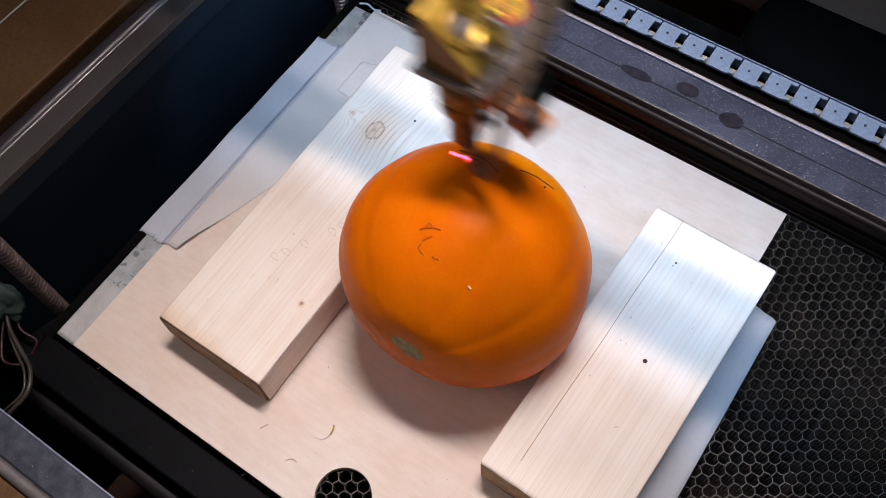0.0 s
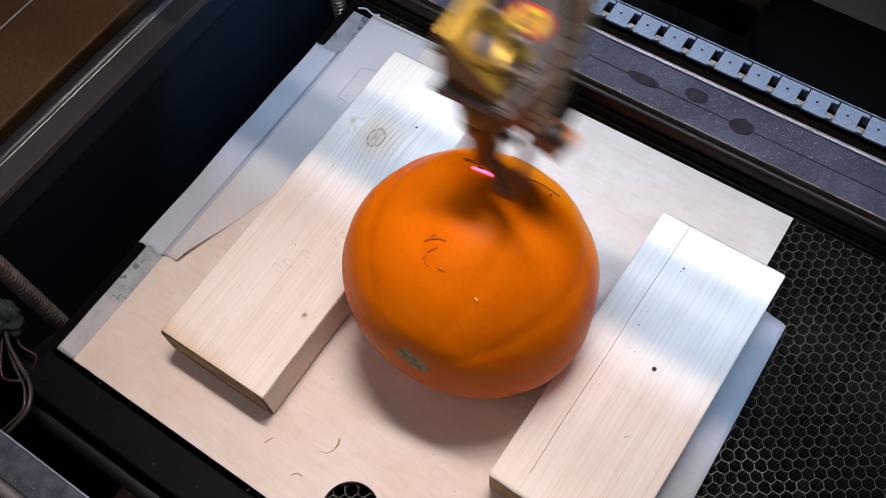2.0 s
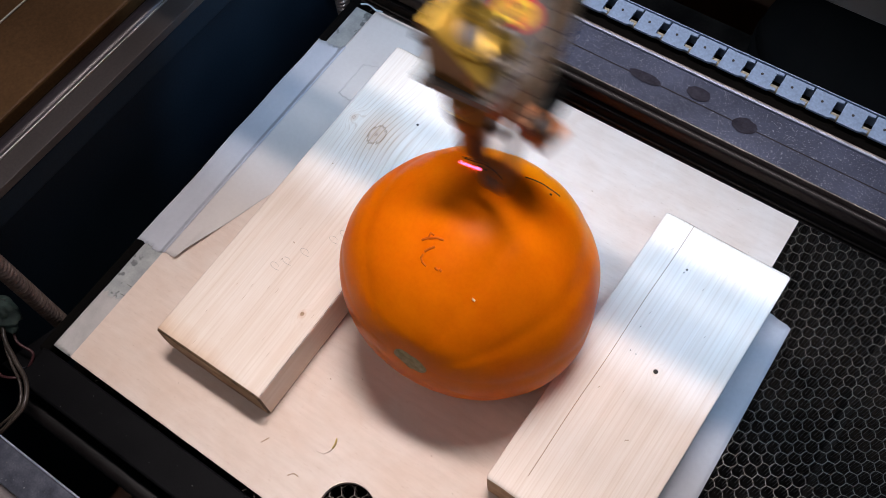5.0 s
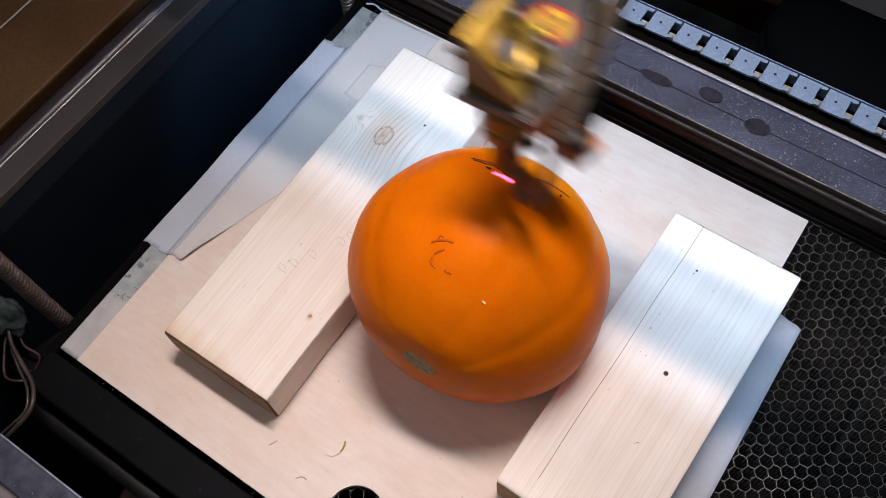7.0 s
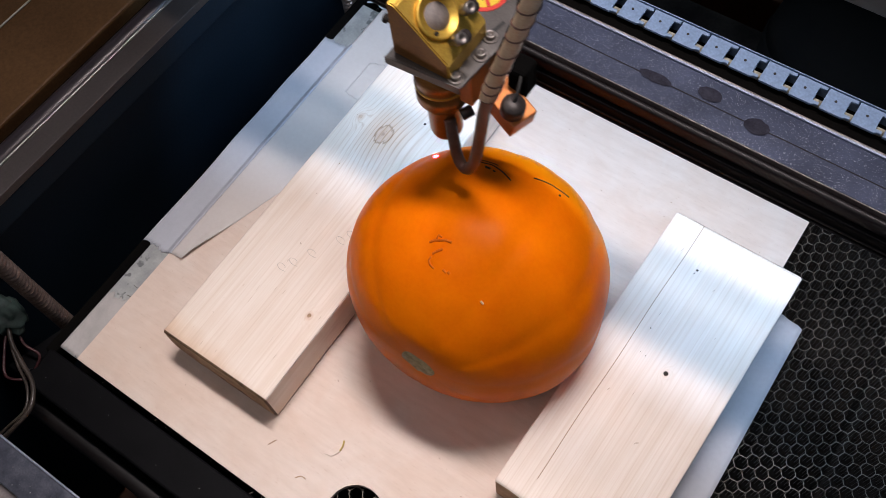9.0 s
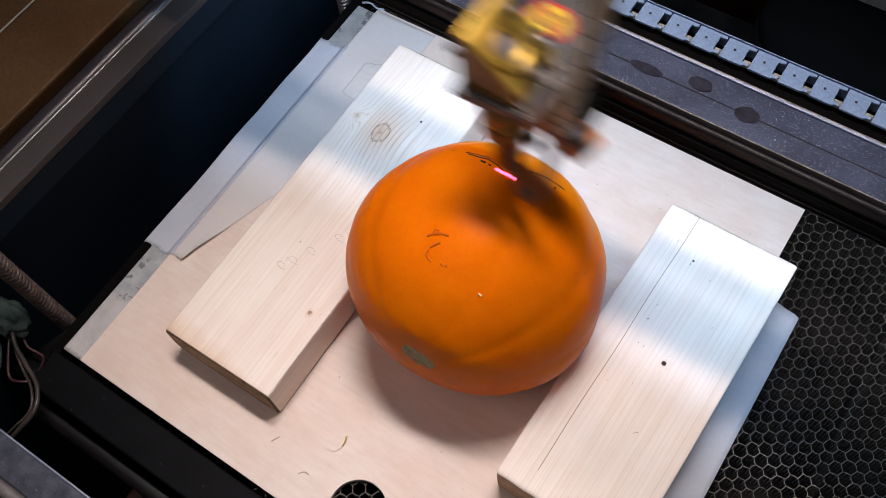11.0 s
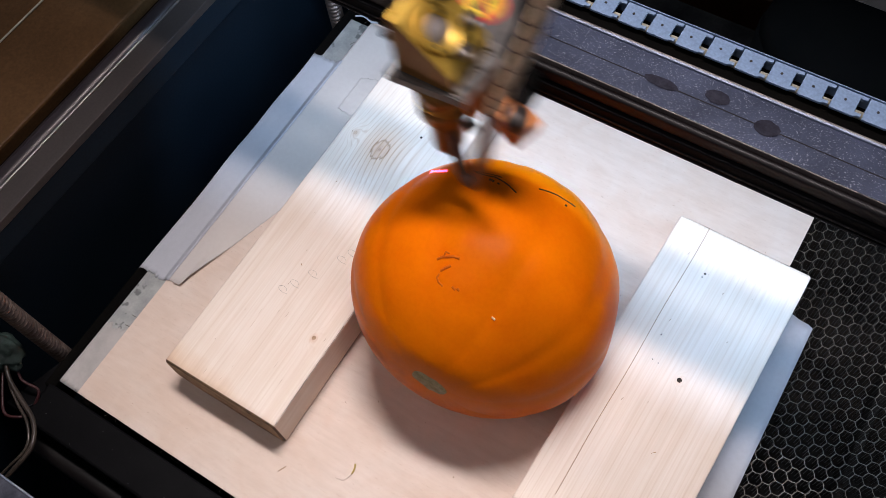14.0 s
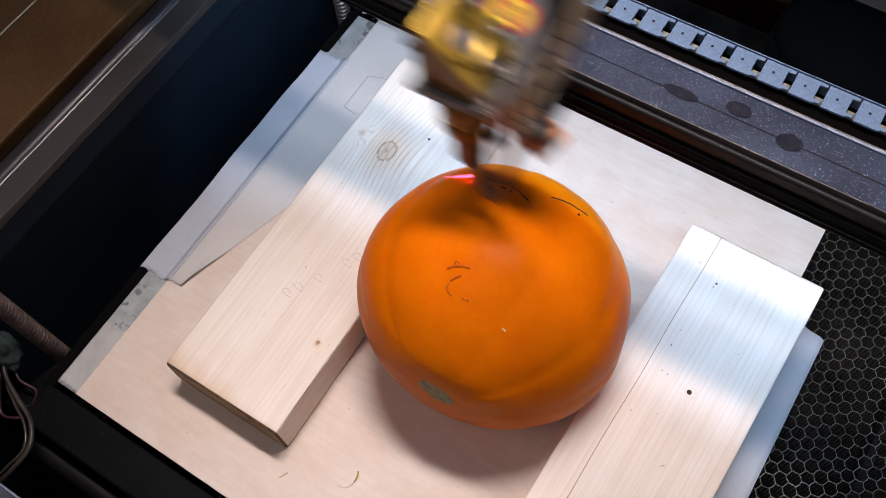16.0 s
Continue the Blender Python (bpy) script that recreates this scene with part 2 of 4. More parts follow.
M["red"] = worn("red_sticker_ink", (0.62, 0.03, 0.02), (0.72, 0.05, 0.03), 0.45)
M["yellow"] = worn("yellow_sticker_ink", (0.75, 0.48, 0.02), (0.85, 0.58, 0.04), 0.45)
M["ink"] = worn("black_sticker_ink", (0.012, 0.011, 0.01), (0.025, 0.022, 0.02), 0.5)
M["pencil"] = worn("pencil_graphite", (0.40, 0.34, 0.29), (0.52, 0.45, 0.38), 0.6)
M["straw"] = worn("yellow_bark_edge", (0.42, 0.30, 0.06), (0.62, 0.47, 0.14), 0.6)
M["wire_g"] = worn("dull_green_cloth", (0.014, 0.026, 0.024), (0.040, 0.070, 0.060), 0.7, 0, 120, 900, 0.4)
M["wire_r"] = worn("dull_red_wire", (0.028, 0.007, 0.009), (0.055, 0.013, 0.014), 0.5)
M["wire_t"] = worn("clear_tan_tube", (0.026, 0.020, 0.016), (0.055, 0.043, 0.035), 0.35)
M["thread"] = worn("oily_screw_thread", (0.12, 0.085, 0.070), (0.24, 0.18, 0.15), 0.35, 0.6, 120, 900, 0.1)
M["bar_grey"] = worn("dull_grey_bar", (0.17, 0.165, 0.16), (0.26, 0.25, 0.24), 0.55, 0.1, 30, 600, 0.1)
M["rail_face"] = worn("brown_grey_rail_face", (0.026, 0.020, 0.018), (0.044, 0.035, 0.032), 0.6, 0.1, 9, 500, 0.06)
M["rail_gloss"] = worn("dark_glossy_rail", (0.026, 0.020, 0.022), (0.042, 0.034, 0.036), 0.34, 0.35, 22, 600, 0.06)
M["dull_steel"] = worn("streaked_dull_steel", (0.045, 0.048, 0.064), (0.095, 0.100, 0.125), 0.36, 0.5, 140, 900, 0.1, ((0.14, 0.13, 0.13), 700, 0.70))
for key, level in (("lip", 0.06), ("void", 0.06), ("black", 0.07), ("bronze", 0.12), ("beam_dark", 0.3), ("navy", 0.2), ("stain", 0.1), ("pit", 0.04), ("scratch", 0.03), ("scab", 0.05), ("pale_nick", 0.1)):
    M[key].node_tree.nodes["Principled BSDF"].inputs["Specular IOR Level"].default_value = level
M["laser"] = glow("red_pointer_glow", (1.0, 0.06, 0.16), 30.0)


# ---- mesh helpers ----
def part(name, bm, material, parent=None, label="", smooth=False, m=None):
    me = bpy.data.meshes.new(name)
    bmesh.ops.recalc_face_normals(bm, faces=bm.faces)
    bm.to_mesh(me)
    bm.free()
    for mt in (material if isinstance(material, (list, tuple)) else [material]):
        me.materials.append(mt)
    if smooth:
        for p in me.polygons:
            p.use_smooth = True
    ob = new(name, me)
    if parent is not None:
        ob.parent = parent
    if m is not None:
        ob.matrix_basis = m
    if label:
        ob["label"] = label
    return ob


def thing(name, label, category, m=None, group="", kind=""):
    ob = new(name)
    ob.empty_display_size = 0.02
    if m is not None:
        ob.matrix_basis = m
    return tagged(ob, label, category, group, kind)


def box(x0, x1, y0, y1, z0, z1, bev=0.0, seg=2):
    bm = bmesh.new()
    bmesh.ops.create_cube(bm, size=1)
    for v in bm.verts:
        v.co = Vector(((x0 + x1) / 2 + v.co.x * (x1 - x0), (y0 + y1) / 2 + v.co.y * (y1 - y0), (z0 + z1) / 2 + v.co.z * (z1 - z0)))
    if bev:
        bmesh.ops.bevel(bm, geom=bm.edges[:], offset=bev, segments=seg, affect="EDGES", profile=0.5)
    return bm


def prism(pts, z0, z1, bev=0.0):
    """A flat outline in x and y, given a thickness."""
    bm = bmesh.new()
    f = bm.faces.new([bm.verts.new((x, y, z0)) for x, y in pts])
    up = bmesh.ops.extrude_face_region(bm, geom=[f])
    bmesh.ops.translate(bm, verts=[v for v in up["geom"] if isinstance(v, bmesh.types.BMVert)], vec=(0, 0, z1 - z0))
    if bev:
        bmesh.ops.bevel(bm, geom=bm.edges[:], offset=bev, segments=2, affect="EDGES", profile=0.5)
    return bm


def lathe(profile, seg=32):
    """A turned shape round z from (radius, z) pairs, from one end to the other."""
    bm = bmesh.new()
    rings = [[bm.verts.new((r * math.cos(2 * math.pi * k / seg), r * math.sin(2 * math.pi * k / seg), z)) for k in range(seg)] for r, z in profile]
    for a, b in zip(rings, rings[1:]):
        for k in range(seg):
            bm.faces.new((a[k], a[(k + 1) % seg], b[(k + 1) % seg], b[k]))
    if profile[0][0] > 1e-5:
        bm.faces.new(rings[0][::-1])
    if profile[-1][0] > 1e-5:
        bm.faces.new(rings[-1])
    return bm


def tube(points, radius, seg=10, steps=8):
    """A round tube along a smooth line through the points."""
    P = [Vector(p) for p in points]
    line = []
    for i in range(len(P) - 1):
        a, b, c, d = P[max(i - 1, 0)], P[i], P[i + 1], P[min(i + 2, len(P) - 1)]
        for k in range(steps):
            u = k / steps
            line.append(0.5 * (2 * b + (c - a) * u + (2 * a - 5 * b + 4 * c - d) * u * u + (3 * b - a - 3 * c + d) * u ** 3))
    line.append(P[-1])
    bm = bmesh.new()
    side = None
    rings = []
    for i, p in enumerate(line):
        t = (line[min(i + 1, len(line) - 1)] - line[max(i - 1, 0)]).normalized()
        if side is None:
            side = t.orthogonal().normalized()
        side = (side - t * side.dot(t)).normalized()
        up = t.cross(side)
        rings.append([bm.verts.new(p + radius * (math.cos(2 * math.pi * k / seg) * side + math.sin(2 * math.pi * k / seg) * up)) for k in range(seg)])
    for a, b in zip(rings, rings[1:]):
        for k in range(seg):
            bm.faces.new((a[k], a[(k + 1) % seg], b[(k + 1) % seg], b[k]))
    bm.faces.new(rings[0][::-1])
    bm.faces.new(rings[-1])
    return bm


def cap_screw(parent, at, axis, r=0.003, length=0.006, dark=False, socket=True):
    """A cap screw with a hexagon socket, its head along the axis."""
    m = Matrix.Translation(at) @ Vector(axis).to_track_quat("Z", "Y").to_matrix().to_4x4()
    prof = [(r, 0), (r, length * 0.9), (r * 0.9, length)]
    if socket:
        prof += [(r * 0.55, length), (r * 0.5, length * 0.45), (0.0, length * 0.45)]
    ob = part("screw", lathe(prof, 14), M["screw_dark"] if dark else M["bolt"], parent, "", True, m)
    return ob


# ---- the machine: setting ----
def sheet(name, x0, x1, y0, y1, z0, z1, mat, label, cat, bev=0.0):
    return tagged(part(name, box(x0, x1, y0, y1, z0, z1, bev), mat), label, cat, "", "structure")


sheet("floor", -0.9, 1.6, -0.9, 1.8, -0.42, -0.40, M["floor"], "dark brown machine floor in deep shade", "floor")
sheet("tray_bottom", -0.045, 0.80, -0.045, 0.62, -0.090, -0.086, M["pit"], "soot-black tray under the honeycomb bed", "tray")
sheet("wall_left", -0.150, -0.140, -0.09, 0.85, -0.40, 0.07, M["navy"], "dark navy painted inner side wall", "wall")
sheet("wall_front", -0.14, 1.2, -0.125, -0.115, -0.40, 0.12, M["navy"], "dark inner front wall of the machine", "wall")
sheet("wall_back", -0.15, 1.2, 0.86, 0.87, -0.40, 0.20, M["floor"], "dark brown inner back wall", "wall")
sheet("wall_right", 1.2, 1.21, -0.12, 0.87, -0.40, 0.12, M["navy"], "dark inner side wall of the machine", "wall")


def left_rail():
    lean = pose(0, 0.16, 0, 0, 0, -1.3)
    t = thing("side_rail", "brown-grey metal side rail with its highlight as a bright strip", "rail", lean)
    zt = 0.10
    part("rail_face", box(-0.0879, -0.0690, -0.32, 0.72, 0.0925, zt, 0.0006, 2), M["rail_face"], t)
    part("rail_side", box(-0.0879, -0.0693, -0.32, 0.72, 0.0700, 0.0923, 0.0007), M["navy"], t, "dark navy side of the rail")
    # lighter strip stands for the highlight running along the rail
    part("bright_strip", box(-0.0898, -0.0880, -0.32, 0.72, zt - 0.004, zt + 0.0008, 0.0008), M["steel"], t, "bright steel edge strip")
    part("upper_strip", box(-0.1060, -0.0900, -0.32, 0.72, 0.078, zt, 0.0062, 5), M["rail_gloss"], t, "", True)
    part("dark_gap", box(-0.1105, -0.1062, -0.32, 0.72, 0.060, zt - 0.008, 0.0), M["black"], t)
    part("rail_foot", box(-0.1300, -0.0800, -0.32, 0.72, -0.39, 0.0698, 0.001), M["navy"], t, "dark support panel under the rail")
    d = thing("deck_panel", "brown painted metal deck panel beside the rail", "panel", lean)
    part("panel", box(-0.52, -0.1107, -0.30, 0.72, 0.072, zt + 0.004, 0.002), M["bronze"], d)
    part("panel_lip", box(-0.1815, -0.1800, -0.30, 0.72, zt + 0.0042, zt + 0.0056, 0.0006), M["roller"], d, "pale worn edge line")


def front_rail():
    t = thing("front_rail", "dull steel front rail with a rubbed bright edge", "rail")
    zt = 0.15
    part("rail_face", box(-0.12, 0.90, -0.0800, -0.0615, 0.1465, zt, 0.0010, 3), M["dull_steel"], t, "", True)
    part("bright_strip", box(-0.12, 0.90, -0.0880, -0.0802, 0.11, zt + 0.001, 0.0036, 6), M["steel"], t, "bright steel edge strip", True)
    part("inner_edge", box(-0.12, 0.90, -0.0614, -0.0606, 0.1462, 0.1504, 0.0003), M["edge"], t, "bright bluish inner edge")
    part("rail_web", box(-0.12, 0.90, -0.0800, -0.0740, 0.10, 0.1463, 0.0005), M["void"], t, "dark web under the rail")
    part("outer_panel", box(-0.12, 0.90, -0.30, -0.0884, 0.10, zt - 0.004, 0.002), M["bronze"], t, "brown outer panel")


left_rail()
front_rail()


def bed_frame():
    t = thing("bed_frame", "black powder-coated steel frame round the honeycomb bed", "frame")
    part("front_bar", box(-0.028, 0.75, -0.036, -0.0045, -0.030, -0.006, 0.002), M["black"], t)
    part("front_flange", box(-0.028, 0.75, -0.0525, -0.0365, -0.052, -0.028, 0.007, 6), M["rail_dark"], t, "", True)
    # blacker than the other bars, to stand for the shade on this side
    part("side_bar", box(-0.032, -0.0225, -0.008, 0.47, -0.040, -0.0065, 0.002), M["void"], t)
    part("corner_plate", prism([(-0.050, -0.034), (-0.029, -0.034), (-0.029, 0.012), (-0.036, 0.012)], -0.020, -0.012, 0.001), M["black"], t)
    part("corner_seam", tube([(-0.0380, -0.0320, -0.0119), (-0.0330, -0.0270, -0.0118), (-0.0300, -0.0240, -0.0119)], 0.0003, 5, 4), M["dull_steel"], t, "thin rubbed scratch along the seam")
    part("back_bar", box(-0.028, 0.75, 0.475, 0.50, -0.030, -0.006, 0.002), M["black"], t)
    g = thing("galvanised_strip", "grey galvanised steel strip along the bed edge", "strip")
    part("strip", box(-0.0220, 0.004, 0.030, 0.395, -0.0095, -0.0058, 0.0005), M["galv"], g)
    part("strip_end", box(-0.0220, 0.004, 0.0, 0.0296, -0.0095, -0.0060, 0.0005), M["galv"], g)
    part("clip_wire", tube([(-0.018, 0.397, -0.002), (-0.010, 0.399, 0.000), (0.000, 0.396, 0.0015), (0.006, 0.3985, 0.001)], 0.0009, 6), M["paper"], g, "thin white wire end")


bed_frame()


def honeycomb():
    """Thin wavy foil walls round hexagonal cells."""
    t = thing("honeycomb_bed", "sooty aluminium honeycomb laser bed", "honeycomb", kind="stuff")
    verts, faces = [], []
    a, th, zt, zb = 0.00515, 0.00025, -0.0057, -0.020
    ang = radians(HEX_TURN)
    ca, sa = math.cos(ang), math.sin(ang)
    rnd = random.Random(4)
    dx, dy = a * math.sqrt(3), a * 1.5
    for j in range(-80, 120):
        for i in range(-80, 120):
            cx, cy = i * dx + (j % 2) * dx / 2, j * dy
            X, Y = cx * ca - cy * sa + 0.2, cx * sa + cy * ca + 0.2
            if not (-0.006 < X < 0.74 and -0.0035 < Y < 0.474):
                continue
            if 0.02 < X < 0.39 and 0.02 < Y < 0.38 and math.hypot(X - 0.243, Y - 0.026) > 0.045:
                continue
            def bent(px, py):
                k = Vector((round(px, 4) * 911.7, round(py, 4) * 733.3, 0.5))
                return (px + 0.0003 * noise.noise(k) + 0.0006 * noise.noise(Vector((px * 30, py * 30, 3))), py + 0.0003 * noise.noise(k + Vector((9.1, 4.7, 2.2))) + 0.0006 * noise.noise(Vector((px * 30, py * 30, 8))))
            corner = [(cx + a * math.sin(radians(60 * k)), cy + a * math.cos(radians(60 * k))) for k in range(3)] + [(cx + a * math.sin(radians(-60)), cy + a * math.cos(radians(-60)))]
            corner = [bent(px, py) for px, py in corner]
            for p, q in ((corner[0], corner[1]), (corner[1], corner[2]), (corner[3], corner[0])):
                d = math.hypot(q[0] - p[0], q[1] - p[1])
                nx, ny = -(q[1] - p[1]) / d * th, (q[0] - p[0]) / d * th
                jz = rnd.uniform(-0.0004, 0.0)
                mx, my = (p[0] + q[0]) / 2 + rnd.uniform(-1, 1) * 0.0006, (p[1] + q[1]) / 2 + rnd.uniform(-1, 1) * 0.0006
                for u, w in ((p, (mx, my)), ((mx, my), q)):
                    b = len(verts)
                    for (x, y) in ((u[0] + nx, u[1] + ny), (u[0] - nx, u[1] - ny), (w[0] - nx, w[1] - ny), (w[0] + nx, w[1] + ny)):
                        xx, yy = x * ca - y * sa + 0.2, x * sa + y * ca + 0.2
                        verts.append((xx, yy, zt + jz))
                        verts.append((xx, yy, zb))
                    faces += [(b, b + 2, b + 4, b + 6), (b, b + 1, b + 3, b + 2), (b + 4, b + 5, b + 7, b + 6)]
    me = bpy.data.meshes.new("cell_walls")
    me.from_pydata(verts, [], faces)
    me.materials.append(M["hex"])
    me.materials.append(M["hex_shade"])
    # plain foil on the top rims, painted shade on the wall sides
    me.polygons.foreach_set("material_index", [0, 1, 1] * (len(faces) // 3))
    ob = new("cell_walls", me)
    ob.parent = t
    tagged(ob, kind="stuff")
    # support bars glimpsed through the cells
    for x in (0.50, 0.60):
        part("support_bar", box(x, x + 0.006, 0.0, 0.47, -0.050, -0.0205, 0.001), M["pit"], t)


HEX_TURN = 35.0
honeycomb()


def lead_screw(x, y, z0, z1):
    t = thing("lead_screw", "oily dark steel lift screw standing in the well", "lead screw", pose(x, y, 0), "lift screws")
    part("shaft", lathe([(0.0049, z0), (0.0049, z1)], 16), M["thread"], t, "", True)
    bm = bmesh.new()
    pitch, seg, r0, r1 = 0.0048, 18, 0.0047, 0.0070
    turns = int((z1 - z0) / pitch)
    prev = None
    for k in range(turns * seg + 1):
        an, z = 2 * math.pi * k / seg, z0 + pitch * k / seg
        c, s = math.cos(an), math.sin(an)
        cur = []
        for q in range(6):
            r = r0 + (r1 - r0) * math.sin(math.pi * q / 5)
            cur.append(bm.verts.new((r * c, r * s, z + pitch * 0.8 * q / 5)))
        if prev:
            for q in range(5):
                bm.faces.new((prev[q], prev[q + 1], cur[q + 1], cur[q]))
        prev = cur
    part("thread", bm, M["thread"], t, "", True)


lead_screw(-0.0450, 0.0185, -0.40, 0.160)
lead_screw(-0.043, 0.398, -0.40, 0.180)


# ---- gantry ----
def gantry():
    t = thing("gantry_beam", "dusty dark anodised gantry beam with oily stains", "gantry")
    part("top_face", box(-0.14, 0.95, 0.2660, 0.2945, 0.2305, 0.243, 0.0006), M["beam"], t, "dusty grey top face")
    part("bright_edge", box(-0.14, 0.95, 0.2946, 0.2962, 0.230, 0.2440, 0.0007), M["edge"], t, "bright edge with a bluish highlight in its colour")
    part("rear_flange", box(-0.14, 0.95, 0.2963, 0.2980, 0.230, 0.2430, 0.0008), M["steel"], t, "dull steel flange")
    part("groove", box(-0.14, 0.95, 0.2786, 0.2792, 0.2431, 0.24320, 0.0), M["beam_dark"], t, "dark scored line")
    part("front_edge", box(-0.14, 0.95, 0.2652, 0.2659, 0.2370, 0.2431, 0.0003), M["steel"], t, "rubbed front edge of the top face")
    part("front_step", box(-0.14, 0.95, 0.2610, 0.2651, 0.2306, 0.2405, 0.0020, 6), M["beam_dark"], t, "dark rounded step", True)
    part("front_lip", box(-0.14, 0.95, 0.2590, 0.2651, 0.2175, 0.2304, 0.0012), M["lip"], t, "dark lower lip")
    part("lip_ridge", box(-0.14, 0.95, 0.2581, 0.2589, 0.2225, 0.2236, 0.0003), M["beam_dark"], t, "thin ridge along the lip")
    part("lip_ridge", box(-0.14, 0.95, 0.2581, 0.2589, 0.2190, 0.2198, 0.0003), M["beam_dark"], t, "thin ridge along the lip")
    part("under_rail", box(-0.14, 0.95, 0.2770, 0.2940, 0.2265, 0.2303, 0.001), M["black"], t)
    part("end_block", box(-0.1700, -0.1402, 0.2600, 0.3270, 0.1042, 0.243, 0.002), M["black"], t)
    part("far_end_block", box(0.9502, 0.9800, 0.2600, 0.2960, -0.398, 0.243, 0.002), M["black"], t)
    for x, y, rx, ry in ((0.3020, 0.2795, 0.0095, 0.0032), (0.3310, 0.2845, 0.0066, 0.0042), (0.3600, 0.2790, 0.0066, 0.0048)):
        bm = bmesh.new()
        rnd = random.Random(int(x * 1e4))
        rim = [bm.verts.new((x + rx * (1 + rnd.uniform(-.08, .08)) * math.cos(a * math.pi / 12), y + ry * (1 + rnd.uniform(-.08, .08)) * math.sin(a * math.pi / 12), 0.24345)) for a in range(24)]
        bm.faces.new(rim)
        part("stain", bm, M["stain"], t, "dark oily stain")


def cable_chain():
    t = thing("cable_chain", "grey plastic cable chain with open slots lying behind the beam", "cable chain")
    # black fill stands for the shade seen through the slots
    part("inside", box(-0.14, 0.95, 0.3075, 0.3200, 0.226, 0.2350, 0.001), M["void"], t, "black fill for the shade inside")
    # black for the dark hollow in front, widened to narrow the light slit
    part("gap_block", box(-0.14, 0.95, 0.3012, 0.3073, 0.222, 0.2385, 0.001), M["void"], t)
    part("tray", box(-0.14, 0.95, 0.3040, 0.3222, 0.2180, 0.2218, 0.0005), M["void"], t, "black tray under the chain")
    pitch = 0.0168
    x0 = 0.261 - 19 * pitch
    link_mesh = rivet_mesh = cable_mesh = None
    for k in range(58):
        x = x0 + k * pitch + 0.0024
        if link_mesh is None:
            pl = part("link", prism([(0.0, 0.3062), (0.0121, 0.3062), (0.0135, 0.3072), (0.0158, 0.3072), (0.0158, 0.3092), (0.0123, 0.3092), (0.0123, 0.3180), (0.0160, 0.3184), (0.0160, 0.3204), (0.0, 0.3204)], 0.2414, 0.2430, 0.0003), M["chain"], t)
            rv = part("rivet", lathe([(0.0008, 0), (0.0007, 0.0003)], 8), M["ink"], pl, "", False, pose(0.0058, 0.3140, 0.2430))
            ca = part("cable", tube([(0.0112, 0.3114, 0.2388), (0.0168, 0.3114, 0.2388)], 0.0021, 8, 2), M["roller"], pl, "cream cable inside the chain", True)
            link_mesh, rivet_mesh, cable_mesh = pl.data, rv.data, ca.data
        else:
            pl = new("link", link_mesh)
            pl.parent = t
            for nm, me, mm in (("rivet", rivet_mesh, pose(0.0058, 0.3140, 0.2430)), ("cable", cable_mesh, Matrix())):
                o = new(nm, me)
                o.parent, o.matrix_basis = pl, mm
        pl.matrix_basis = pose(x, 0.0, 0.0)
    part("rear_edge", box(-0.14, 0.95, 0.3212, 0.3219, 0.222, 0.2432, 0.0003), M["chain"], t)


def rear_bar():
    t = thing("rear_bar", "dull grey metal bar across the back of the machine", "bar")
    part("bar", box(-0.05, 1.1, 0.4530, 0.4650, 0.17, 0.20, 0.002), M["bar_grey"], t)
    part("bar_edge", box(-0.05, 1.1, 0.4480, 0.4527, 0.17, 0.199, 0.001), M["rail_dark"], t)
    part("end_post", box(1.10, 1.15, 0.4480, 0.4940, -0.398, 0.20, 0.002), M["black"], t)
    part("left_post", box(-0.075, -0.0502, 0.4480, 0.4940, -0.398, 0.20, 0.002), M["black"], t)


# added sheet: keeps the ceiling light off the space behind the chain
def rear_shade_deck():
    t = thing("rear_shade_deck", "black deck added behind the rear bar to block the ceiling light", "deck")
    part("deck", box(-0.05, 1.1, 0.4655, 0.857, 0.186, 0.194, 0.001), M["black"], t)
    part("deck_lip", box(-0.05, 1.1, 0.4740, 0.4780, 0.1942, 0.1980, 0.0008), M["rail_dark"], t)


def black_round_form():
    """A black rounded form standing between the beam and the rear bar."""
    t = thing("black_round_form", "black rounded form behind the chain", "cover")
    for name, prof in (("lid", [(0.001, 0.060), (0.050, 0.056), (0.066, 0.040), (0.0685, 0.022), (0.0, 0.022)]), ("body", [(0.0, 0.0195), (0.068, 0.0195), (0.070, 0.0175), (0.070, -0.398)])):
        bm = lathe(prof, 40)
        for v in bm.verts:
            v.co.x = v.co.x * 1.25 + 0.385
            v.co.y = v.co.y * 0.9 + 0.545
        part(name, bm, M["void"], t, "", True)
    part("seam_ring", lathe([(0.060, 0.0196), (0.0672, 0.0197), (0.0672, 0.0218), (0.060, 0.0219)], 40), M["screw_dark"], t, "dull dark seam between lid and body", True, Matrix.Translation((0.385, 0.545, 0.0)) @ Matrix.Diagonal((1.25, 0.9, 1.0, 1.0)))


gantry()
cable_chain()
rear_bar()
rear_shade_deck()
black_round_form()


